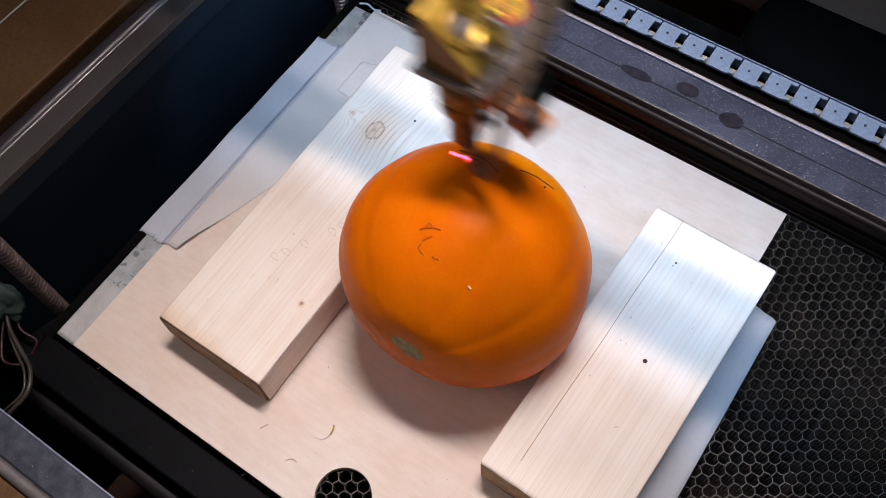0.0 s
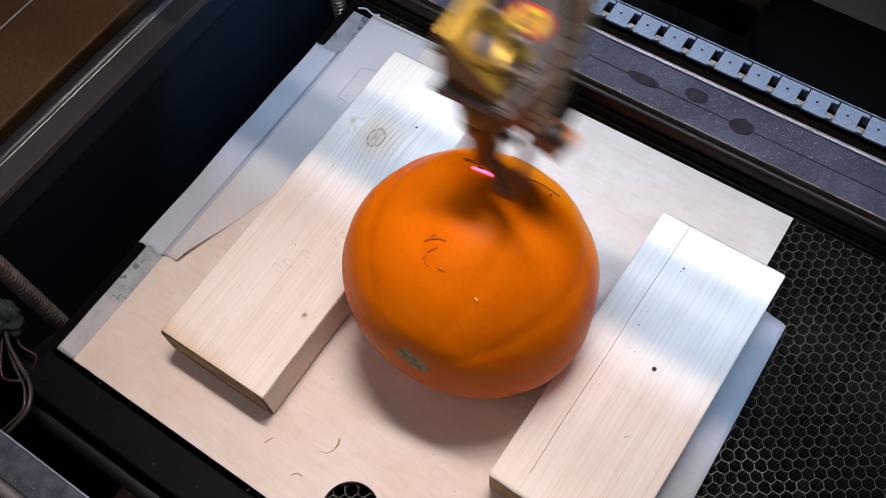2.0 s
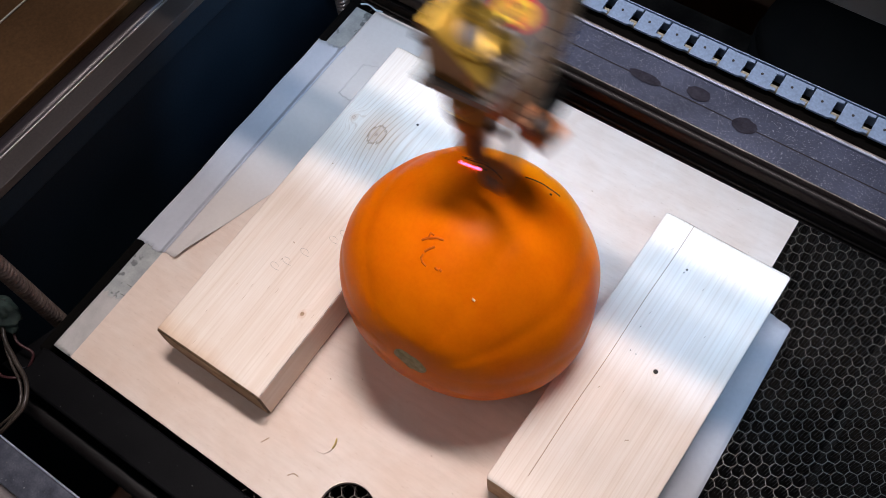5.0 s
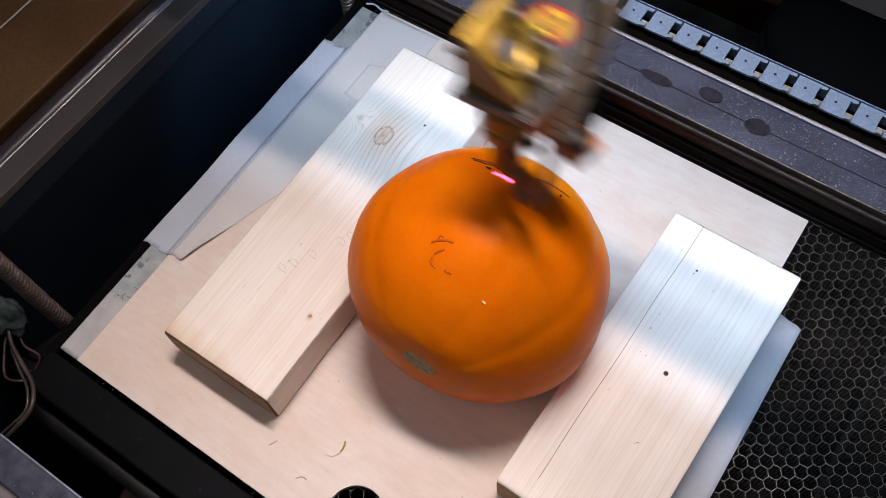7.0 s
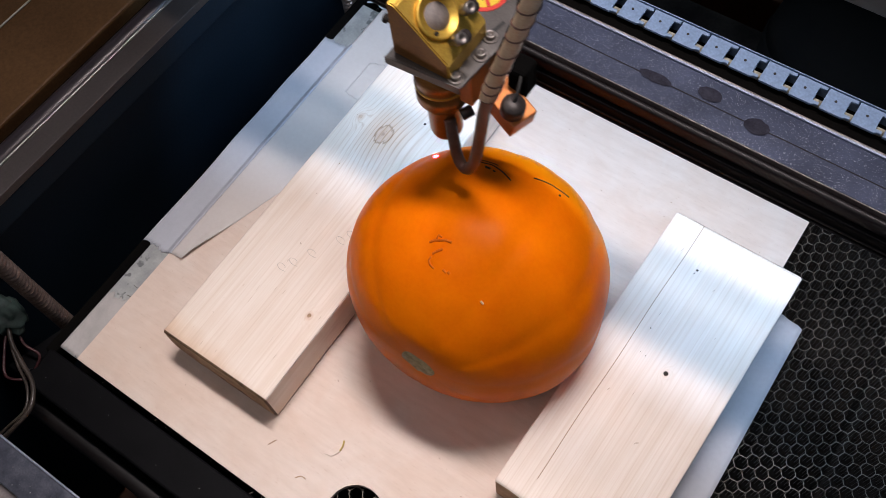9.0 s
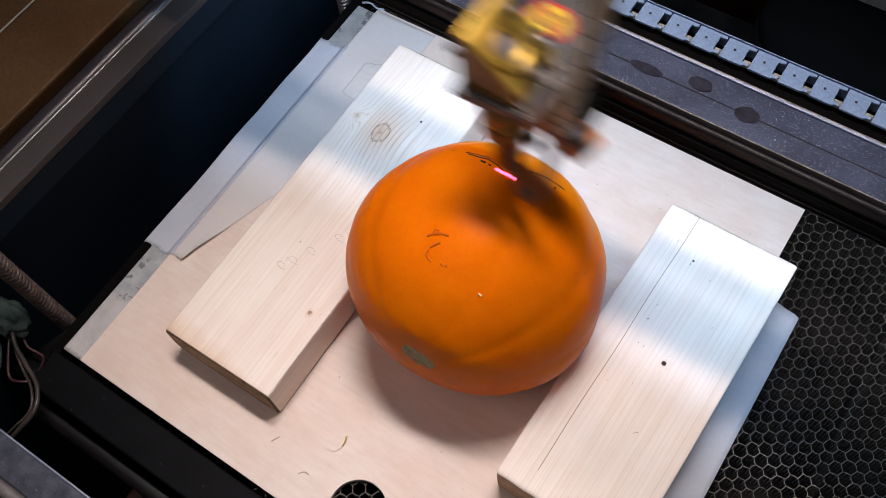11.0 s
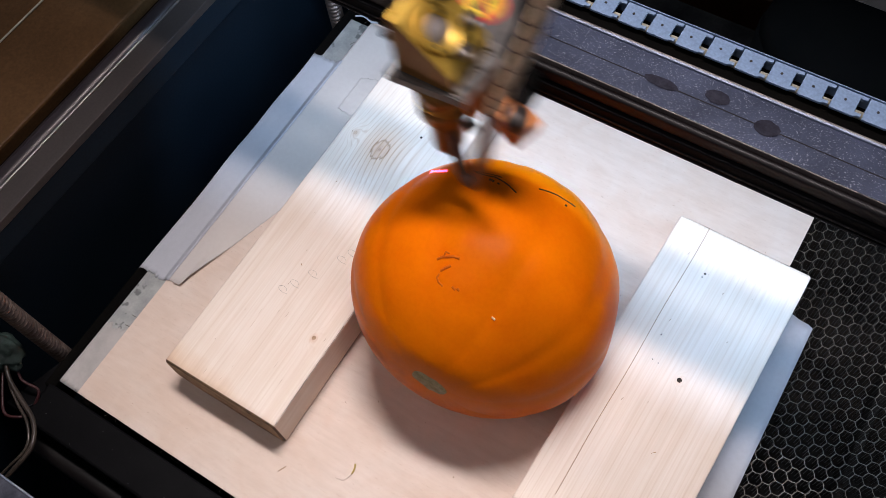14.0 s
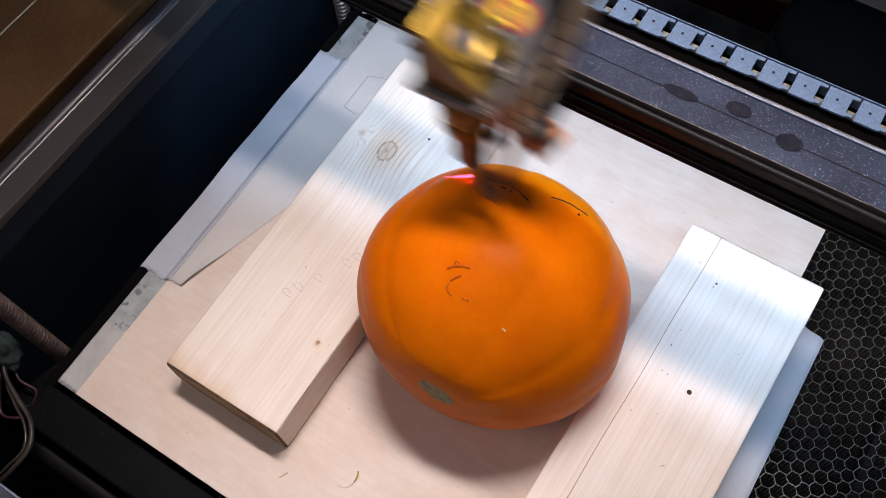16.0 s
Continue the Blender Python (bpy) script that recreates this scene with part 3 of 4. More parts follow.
# ---- plywood, boards, paper ----
def plywood():
    t = thing("plywood_sheet", "pale birch plywood sheet with a round hole lying on the bed", "plywood")
    bm = bmesh.new()
    hx, hy, hr, n = 0.2462, 0.0250, 0.0205, 48
    outer = [(0, 0), (0.4075, 0.0), (0.4075, 0.4055), (0.0, 0.3975)]
    ov = [bm.verts.new((x, y, 0)) for x, y in outer]
    hv = [bm.verts.new((hx + hr * math.cos(2 * math.pi * k / n), hy + hr * math.sin(2 * math.pi * k / n), 0)) for k in range(n)]
    edges = [bm.edges.new((ov[k], ov[(k + 1) % 4])) for k in range(4)] + [bm.edges.new((hv[k], hv[(k + 1) % n])) for k in range(n)]
    bmesh.ops.triangle_fill(bm, use_beauty=True, edges=edges)
    up = bmesh.ops.extrude_face_region(bm, geom=bm.faces[:])
    bmesh.ops.translate(bm, verts=[v for v in up["geom"] if isinstance(v, bmesh.types.BMVert)], vec=(0, 0, -0.0045))
    part("sheet", bm, M["ply"], t)
    for pts in ([(0.165, 0.030), (0.168, 0.036)], [(0.196, 0.022), (0.199, 0.0255), (0.203, 0.0255)]):
        part("scratch", tube([(x, y, 0.0002) for x, y in pts], 0.0004, 5, 3), M["end"], t, "small dark scratch")


def wane_board(name, label, L, W, mat, skew, rough_edge):
    """A sawn and planed board with eased edges; origin at its near corner on the plywood."""
    t = thing(name, label, "board")
    bm = bmesh.new()
    nx, ny, nz = 10, 60, 5
    rnd = random.Random(len(name) + int(L * 1000))
    T = 0.038
    ease = 0.0020 if rough_edge else 0.0009
    arc = 4
    def corner(cx, cz, a0):
        return [(cx + ease * math.cos(radians(a0 + 90 * k / arc)), cz + ease * math.sin(radians(a0 + 90 * k / arc))) for k in range(1, arc)]
    prof = [(ease + (W - 2 * ease) * k / nx, 0.0) for k in range(nx + 1)]
    prof += corner(W - ease, ease, -90)
    prof += [(W, ease + (T - 2 * ease) * k / nz) for k in range(nz + 1)]
    prof += corner(W - ease, T - ease, 0)
    prof += [(W - ease - (W - 2 * ease) * k / nx, T) for k in range(nx + 1)]
    prof += corner(ease, T - ease, 90)
    prof += [(0.0, T - ease - (T - 2 * ease) * k / nz) for k in range(nz + 1)]
    prof += corner(ease, ease, 180)
    ys = [0.0, 0.0016] + [L * k / ny for k in range(1, ny)] + [L - 0.0012, L]
    rings = []
    for y in ys:
        e = 0.0010 if y in (0.0, L) else 0.0
        row = []
        for x, z in prof:
            cx, cz = W / 2, T / 2
            px, pz = cx + (x - cx) * (1 - 2 * e / W), cz + (z - cz) * (1 - 2 * e / T)
            n = noise.noise(Vector((x * 30, y * 30, z * 30 + L * 9)))
            px += 0.0003 * n
            py = y + skew * (x - W / 2) + (0.0006 * noise.noise(Vector((x * 300, z * 300, L))) if y in (0.0, L) else 0)
            if rough_edge and y < 0.002:
                pz += 0.004 * max(0.0, 0.35 - x / W) * (1 - z / T) * 4
            row.append(bm.verts.new((px, py, pz)))
        rings.append(row)
    for a, b in zip(rings, rings[1:]):
        for k in range(len(prof)):
            bm.faces.new((a[k], a[(k + 1) % len(prof)], b[(k + 1) % len(prof)], b[k]))
    if rough_edge:
        for f in bm.faces:
            c = f.calc_center_median()
            # scorched near end; the dark lower right edge is painted contact shade
            if (c.y < 0.0012 and (c.z < T - 0.0004 or noise.noise(Vector((c.x * 120, 5.0, 1.0))) > -0.25)) or (c.x > W - 0.0016 and c.z < 0.0022):
                f.material_index = 2
    f0, f1 = bm.faces.new(rings[0][::-1]), bm.faces.new(rings[-1])
    f0.material_index = f1.material_index = 1
    ob = part("plank", bm, [mat, M["end"], M["scorch_shade"]], t, "", True)
    return t


def pencil_stroke(parent, pts, r=0.00015):
    part("pencil_mark", tube([(x, y, 0.03805) for x, y in pts], r, 4, 5), M["pencil"], parent, "faint grey pencil mark")


def boards():
    a = wane_board("pine_board", "planed knotty pine board with pencil marks on the plywood", 0.3020, 0.0965, M["pine_l"], 0.0, True)
    a.matrix_basis = pose(0.0615, 0.0490, 0.0004, 0, 0, 0.1)
    for cx, cy in ((0.040, 0.087), (0.045, 0.095), (0.052, 0.108), (0.064, 0.128), (0.068, 0.136), (0.072, 0.144)):
        pencil_stroke(a, [(cx + 0.0045 * math.cos(q * 0.9) + 0.0006 * q, cy + 0.0022 * math.sin(q * 0.9)) for q in range(7)])
    rnd = random.Random(31)
    y = 0.001
    while y < 0.135:
        run = rnd.uniform(0.004, 0.016)
        pts = [(0.0961 + rnd.uniform(-0.0002, 0.0002), y + run * k / 5, 0.0374 + rnd.uniform(-0.0002, 0.0002)) for k in range(6)]
        part("charred_edge", tube(pts, rnd.uniform(0.00010, 0.00024), 5, 4), M["scorch_shade"], a, "thin charred line along the edge")
        y += run + rnd.choice((0.0004, 0.0007, 0.002, 0.004))
    for k in range(12):
        x, y = rnd.uniform(0.020, 0.095), rnd.uniform(0.004, 0.10)
        L = rnd.uniform(0.001, 0.005)
        part("fleck", tube([(x, y, 0.03802), (x + rnd.uniform(-0.0003, 0.0003), y + L / 2, 0.03805), (x, y + L, 0.03802)], rnd.uniform(0.00006, 0.00012), 4, 2), M["end"], a, "small brown fleck in the grain")
    part("knot", lathe([(0.0016, 0.0), (0.0015, 0.0004)], 14), M["end"], a, "small dark knot", False, pose(0.083, 0.0675, 0.0377))
    part("knot", lathe([(0.0011, 0.0), (0.001, 0.0003)], 10), M["char"], a, "small dark knot", False, pose(0.060, 0.246, 0.0378))
    b = wane_board("spruce_board", "pale spruce board with a long drying crack", 0.2395, 0.0985, M["pine_r"], 0.012, False)
    b.matrix_basis = pose(0.3235, 0.3315, 0.0004, 0, 0, -1.15) @ pose(0, -0.2395, 0)
    crack = [(0.0222 + 0.0003 * math.sin(k * 0.9), 0.2385 - 0.0139 * k) for k in range(17)]
    part("crack", tube([(x, y, 0.0380) for x, y in crack], 0.00024, 5, 3), M["end"], b, "thin dark drying crack")
    for x, y, r in ((0.0550, 0.1250, 0.0018), (0.0352, 0.2045, 0.0009), (0.0345, 0.2012, 0.0005), (0.030, 0.1480, 0.0005), (0.033, 0.1290, 0.0004), (0.0375, 0.1285, 0.0004)):
        part("knot", lathe([(r, 0.0), (r * 0.9, 0.0004)], 12), M["char"], b, "small dark knot", False, pose(x, y, 0.0378))
    for x, y, L in ((0.018, 0.212, 0.004), (0.052, 0.196, 0.003), (0.0300, 0.160, 0.003), (0.070, 0.165, 0.0025), (0.0285, 0.0930, 0.0035), (0.062, 0.071, 0.003)):
        part("dent", tube([(x, y, 0.03805), (x + 0.1 * L, y + 0.35 * L, 0.03805), (x + 0.2 * L, y + 0.6 * L, 0.03805)], 0.00018, 5, 3), M["end"], b, "small dark dent")
    return a, b


def paper_sheet(name, label, pts_fn, nu, nv, mat="paper"):
    t = thing(name, label, "paper")
    bm = bmesh.new()
    grid = [[bm.verts.new(pts_fn(i / nu, j / nv)) for j in range(nv + 1)] for i in range(nu + 1)]
    for i in range(nu):
        for j in range(nv):
            bm.faces.new((grid[i][j], grid[i + 1][j], grid[i + 1][j + 1], grid[i][j + 1]))
    up = bmesh.ops.extrude_face_region(bm, geom=bm.faces[:])
    bmesh.ops.translate(bm, verts=[v for v in up["geom"] if isinstance(v, bmesh.types.BMVert)], vec=(0, 0, 0.0001))
    part("paper", bm, M[mat], t, "", True)
    return t


def torn(k):
    return 0.0025 * noise.noise(Vector((k * 9.0, 3.3, 1.0))) + 0.001 * noise.noise(Vector((k * 40.0, 1.3, 1.0)))


def left_paper(u, v):
    x = -0.0295 + 0.0315 * u + 0.0016 * noise.noise(Vector((v * 5, 2.2, 0))) * (1 - u)
    y0 = 0.105 + 0.0045 * min(1, max(0, (x + 0.002) / 0.016)) + 0.041 * min(1, max(0, (x - 0.014) / 0.011)) + 0.040 * max(0, (x - 0.025) / 0.036) + torn(u * 2)
    y1 = 0.346 + 0.003 * u + torn(u + 5)
    y = y0 + (y1 - y0) * v
    z = -0.0052 + 0.0064 * min(1, max(0, (x + 0.006) / 0.006))
    z += 0.0003 * noise.noise(Vector((x * 60, y * 25, 0)))
    return (x, y, max(z, -0.0054))


def thin_paper(u, v):
    x = 0.0005 + 0.0625 * u
    y0 = 0.1065 + 0.038 * min(1.0, max(0.0, (x - 0.0135) / 0.011)) ** 0.85 + 0.120 * max(0.0, (x - 0.0245) / 0.037) + 0.4 * torn(u * 4)
    y1 = 0.3955 + 0.001 * u
    y = y0 + (y1 - y0) * v
    z = 0.0003 + 0.0040 * max(0.0, 1 - v * 8) ** 2 * max(0, 1 - abs(x - 0.016) / 0.012)
    return (x, y, z)


def tape_patch(u, v):
    x = 0.0262 + 0.034 * u
    y = 0.304 + 0.038 * v + 0.010 * u * v + 1.5 * torn(u * 2 + 6) * (v - 0.5)
    return (x, y, 0.0009 + 0.0003 * noise.noise(Vector((x * 260, y * 220, 4))))


def left_tape(u, v):
    x = -0.0215 + 0.0212 * u
    y = 0.001 + 0.058 * v + torn(u + 2) * (1 - v) + torn(u * 2 + 8) * v * 2.5 - 0.03 * v * (1 - u) * 0.2
    return (x, y, -0.0052 + 0.0002 * noise.noise(Vector((x * 80, y * 60, 2))))


def right_paper(u, v):
    x = 0.395 + (0.048 - 0.002 * v) * u
    y = -0.10 + (0.4165 + 0.005 * (1 - u) + torn(u * 2 + 4) - 0.10 + 0.10) * v
    return (x, y, -0.0045 + 0.0006 * noise.noise(Vector((x * 40, y * 22, 5))) + 0.0014 * (1 - u))


plywood()
board_l, board_r = boards()
paper_sheet("masking_paper", "wrinkled white masking paper taped over the plywood edge", left_paper, 40, 60)
paper_sheet("thin_paper", "thin curled white paper lying over the plywood", thin_paper, 60, 60, "tracing")
paper_sheet("tape_patch", "creased clear tape patch stuck on the plywood", tape_patch, 24, 24, "tracing")
paper_sheet("torn_paper", "torn strip of white paper stuck on the galvanised strip", left_tape, 12, 20, "tape")
paper_sheet("backing_paper", "bluish white backing paper under the spruce board", right_paper, 12, 50)


def wood_curl():
    t = thing("wood_shaving", "small pale curled wood shaving on the plywood", "shaving")
    part("flake", prism([(0.2022, 0.0478), (0.2032, 0.0470), (0.2062, 0.0478), (0.2085, 0.0482), (0.2108, 0.0520), (0.2118, 0.0560), (0.2108, 0.0600), (0.2098, 0.0622), (0.2088, 0.0606), (0.2082, 0.0574), (0.2066, 0.0572), (0.2060, 0.0540), (0.2046, 0.0508)], 0.0004, 0.0011, 0.0002), M["ply"], t)
    part("curl", tube([(0.2113, 0.0548, 0.0012), (0.2112, 0.0585, 0.0016), (0.2098, 0.0624, 0.0020)], 0.0006, 6), M["straw"], t, "yellow curled edge", True)


wood_curl()


def sawdust():
    """Specks of dust and char scattered on the plywood and the boards."""
    t = thing("sawdust", "fine brown sawdust and char specks on the wood", "sawdust", kind="stuff")
    rnd = random.Random(21)
    verts, faces = [], []
    for k in range(150):
        x, y = rnd.uniform(0.005, 0.40), rnd.uniform(0.005, 0.395)
        z = 0.00025
        if 0.063 < x < 0.156 and 0.052 < y < 0.348 or 0.327 < x < 0.415 and 0.10 < y < 0.327:
            z = 0.0386
            if rnd.random() < 0.6:
                continue
        if math.hypot(x - 0.2462, y - 0.025) < 0.023 or x < 0.062 and y > 0.10:
            continue
        r, a = rnd.choice((0.00015, 0.0002, 0.0003)), rnd.uniform(0, 6.28)
        L = r * rnd.uniform(1, 3.2)
        b = len(verts)
        c, s_ = math.cos(a), math.sin(a)
        for u, w in ((-L, -r), (L, -r * 0.7), (L * 0.8, r), (-L * 0.9, r * 0.8)):
            verts.append((x + u * c - w * s_, y + u * s_ + w * c, z))
        verts.append((x, y, z + r))
        faces += [(b, b + 1, b + 4), (b + 1, b + 2, b + 4), (b + 2, b + 3, b + 4), (b + 3, b, b + 4)]
    me = bpy.data.meshes.new("specks")
    me.from_pydata(verts, [], faces)
    me.materials.append(M["end"])
    o = new("specks", me)
    o.parent = t
    tagged(o, kind="stuff")


sawdust()


def dust():
    """Pale dust specks lying on the black bed frame and the front rail."""
    t = thing("dust", "pale dust specks on the black frame and the front rail", "dust", kind="stuff")
    rnd = random.Random(77)
    verts, faces = [], []
    for k in range(170):
        if k < 50:
            x, y, z = rnd.uniform(-0.02, 0.40), rnd.uniform(-0.034, -0.007), -0.00595
        else:
            x, y, z = rnd.uniform(-0.10, 0.60), rnd.uniform(-0.078, -0.0635), 0.15003
        r = rnd.choice((0.00012, 0.00016, 0.00022, 0.0003))
        b = len(verts)
        a = rnd.uniform(0, 6.28)
        for q in range(4):
            verts.append((x + r * rnd.uniform(0.7, 1.6) * math.cos(a + q * 1.57), y + r * math.sin(a + q * 1.57), z))
        verts.append((x, y, z + r * 0.6))
        faces += [(b + q, b + (q + 1) % 4, b + 4) for q in range(4)]
    me = bpy.data.meshes.new("specks")
    me.from_pydata(verts, [], faces)
    me.materials.append(M["galv"])
    o = new("specks", me)
    o.parent = t
    tagged(o, kind="stuff")


dust()

# ---- pumpkin ----
PC = Vector((0.2415, 0.1875, 0.0835))
PR = 0.0890
POLE = Vector((0.070, -0.980, 0.150)).normalized()
PQ = POLE.to_track_quat("Z", "X").to_matrix()
RIBS = 11


def skin(direction):
    """The point of the pumpkin's skin in a direction from its middle."""
    d = Vector(direction).normalized()
    q = PQ.inverted() @ d
    lat = math.acos(max(-1, min(1, q.z)))
    lon = math.atan2(q.y, q.x)
    w = RIBS * (lon - radians(42.7)) / 2 + 0.16 * noise.noise(q * 1.6)
    groove = (0.5 + 0.5 * math.cos(2 * w)) ** 7 + 0.35 * (0.5 + 0.5 * math.cos(2 * w))
    env = math.sin(lat) ** 1.6
    r = PR * (1 - 0.0092 * groove * env + 0.012 * noise.noise(q * 1.9 + Vector((4, 1, 2))) + 0.004 * noise.noise(q * 6))
    if q.z > 0:
        r /= math.sqrt(1 + (1 / 0.85 ** 2 - 1) * q.z ** 2)
    r *= 1 - 0.050 * math.exp(-(lat / 0.30) ** 2) - 0.10 * math.exp(-((math.pi - lat) / 0.35) ** 2)
    if d.z * r < 0.0004 - PC.z:
        r = (0.0004 - PC.z) / d.z
    return PC + d * r


def on_skin(px, lift=0.0003):
    d = Vector(px) - PC
    return skin(d) + d.normalized() * lift


def skin_line(parent, name, pts, r, mat, label, lift=0.35):
    line = []
    P = [Vector(p) for p in pts]
    for a, b in zip(P, P[1:]):
        line += [on_skin(a.lerp(b, k / 4), r * lift) for k in range(4)]
    line.append(on_skin(P[-1], r * lift))
    part(name, tube(line, r, 6, 2), M[mat], parent, label, True)


def pumpkin():
    t = thing("pumpkin", "ripe smooth orange pumpkin lying on its side between two boards", "pumpkin")
    bm = bmesh.new()
    nl, nm = 220, 110
    top = bm.verts.new(skin(POLE))
    bot = bm.verts.new(skin(-POLE))
    rows = []
    for i in range(1, nm):
        la = math.pi * i / nm
        rows.append([bm.verts.new(skin(PQ @ Vector((math.sin(la) * math.cos(2 * math.pi * k / nl), math.sin(la) * math.sin(2 * math.pi * k / nl), math.cos(la))))) for k in range(nl)])
    for k in range(nl):
        bm.faces.new((top, rows[0][k], rows[0][(k + 1) % nl]))
        bm.faces.new((bot, rows[-1][(k + 1) % nl], rows[-1][k]))
    for a, b in zip(rows, rows[1:]):
        for k in range(nl):
            bm.faces.new((a[k], b[k], b[(k + 1) % nl], a[(k + 1) % nl]))
    part("skin", bm, M["pumpkin"], t, "", True)
    # dry patch where the blossom was
    bm = bmesh.new()
    side = Vector((0.90, 0.05, -0.42)).normalized()
    side = (side - POLE * side.dot(POLE)).normalized()
    up = POLE.cross(side)
    cen = bm.verts.new(on_skin(PC + POLE, 0.0009))
    prev = [cen] * 30
    for ring in range(1, 6):
        cur = []
        for k in range(30):
            an = 2 * math.pi * k / 30
            rad = ring / 5 * (1 + 0.16 * noise.noise(Vector((math.cos(an) * 2, math.sin(an) * 2, 7))))
            d = POLE * PR + side * (0.0150 * rad * math.cos(an)) + up * (0.0115 * rad * math.sin(an))
            cur.append(bm.verts.new(on_skin(PC + d, 0.0009 - 0.0008 * (ring / 5) ** 3 + 0.0003 * noise.noise(d * 500))))
        for k in range(30):
            if ring == 1:
                bm.faces.new((cen, cur[k], cur[(k + 1) % 30]))
            else:
                bm.faces.new((prev[k], cur[k], cur[(k + 1) % 30], prev[(k + 1) % 30]))
        prev = cur
    part("blossom_scar", bm, M["scab"], t, "dry beige blossom scar", True)
    L = "brown healed scratch"
    for pts, r in (([(0.2284, 0.1637, 0.1677), (0.2310, 0.1662, 0.1688), (0.2336, 0.1672, 0.1693), (0.2370, 0.1690, 0.1698), (0.2412, 0.1695, 0.1702)], 0.0009),
                   ([(0.2316, 0.1662, 0.1688), (0.2314, 0.1698, 0.1696), (0.2342, 0.1695, 0.1699)], 0.0006),
                   ([(0.2384, 0.1638, 0.1687), (0.2351, 0.1602, 0.1674), (0.2340, 0.1585, 0.1668)], 0.0009),
                   ([(0.2340, 0.1570, 0.1660), (0.2336, 0.1545, 0.1652), (0.2357, 0.1525, 0.1646), (0.2393, 0.1517, 0.1644)], 0.0007),
                   ([(0.2447, 0.1536, 0.1652), (0.2472, 0.1531, 0.1649)], 0.0008),
                   ([(0.2478, 0.1541, 0.1652), (0.2496, 0.1536, 0.1649)], 0.0009)):
        skin_line(t, "scratch", pts, r, "scratch", L, -0.15)
    skin_line(t, "nick", [(0.2732, 0.1512, 0.1577), (0.2755, 0.1510, 0.1566)], 0.0007, "pale_nick", "pale nick")
    B = "thin black line burnt by the laser"
    for pts, r in (([(0.2153, 0.2297, 0.1567), (0.2283, 0.2312, 0.1593), (0.2388, 0.2284, 0.1619), (0.2462, 0.2251, 0.1635)], 0.00042),
                   ([(0.2130, 0.2306, 0.1555), (0.2241, 0.2335, 0.1574), (0.2320, 0.2330, 0.1590)], 0.00030),
                   ([(0.2266, 0.2275, 0.1612), (0.2302, 0.2268, 0.1622)], 0.00075),
                   ([(0.2330, 0.2262, 0.1625), (0.2345, 0.2258, 0.1628)], 0.00055),
                   ([(0.2543, 0.2384, 0.1548), (0.2651, 0.2445, 0.1470), (0.2759, 0.2444, 0.1419)], 0.00042),
                   ([(0.2717, 0.2393, 0.1486), (0.2726, 0.2397, 0.1480)], 0.0007)):
        skin_line(t, "burnt_line", pts, r, "char", B)
    return t


pumpkin()


# ---- wires in the near corner ----
def wires():
    t = thing("wire_bundle", "loose green, red and clear wires hanging in the corner", "wires")
    specs = [("wire_t", [(-0.066, 0.004, 0.020), (-0.049, -0.016, 0.012), (-0.029, -0.025, 0.010), (-0.008, -0.033, 0.010), (0.004, -0.047, 0.010), (0.001, -0.066, 0.004), (-0.010, -0.085, -0.010)], 0.0019),
             ("wire_t", [(-0.064, 0.002, 0.016), (-0.047, -0.019, 0.009), (-0.030, -0.029, 0.007), (-0.012, -0.037, 0.007), (-0.001, -0.050, 0.006), (-0.006, -0.068, 0.0), (-0.016, -0.088, -0.012)], 0.0012),
             ("wire_r", [(-0.060, -0.012, 0.008), (-0.046, -0.029, 0.006), (-0.034, -0.040, 0.004), (-0.022, -0.036, 0.004), (-0.020, -0.030, 0.0)], 0.0012),
             ("wire_r", [(-0.058, -0.003, 0.008), (-0.042, -0.014, 0.004), (-0.028, -0.014, -0.002), (-0.026, -0.026, -0.008)], 0.0011),
             ("wire_g", [(-0.070, -0.018, 0.010), (-0.052, -0.030, 0.008), (-0.046, -0.044, 0.004), (-0.058, -0.056, 0.0)], 0.0014)]
    bm = bmesh.new()
    bmesh.ops.create_icosphere(bm, subdivisions=4, radius=1.0)
    for v in bm.verts:
        d = v.co.normalized()
        k = 1 + 0.30 * noise.noise(d * 2.4) + 0.14 * noise.noise(d * 6.0)
        v.co = Vector((-0.067 + 0.020 * d.x * k, -0.006 + 0.013 * d.y * k, 0.012 + 0.013 * d.z * k))
    part("cloth_sleeve", bm, M["wire_g"], t, "crumpled dull green cloth sleeve", True)
    for mat, pts, r in specs:
        part("wire", tube(pts, r, 8), M[mat], t, "", True)


wires()


# ---- laser head ----
HEAD_Y, HEAD_Z = 0.220, 0.264


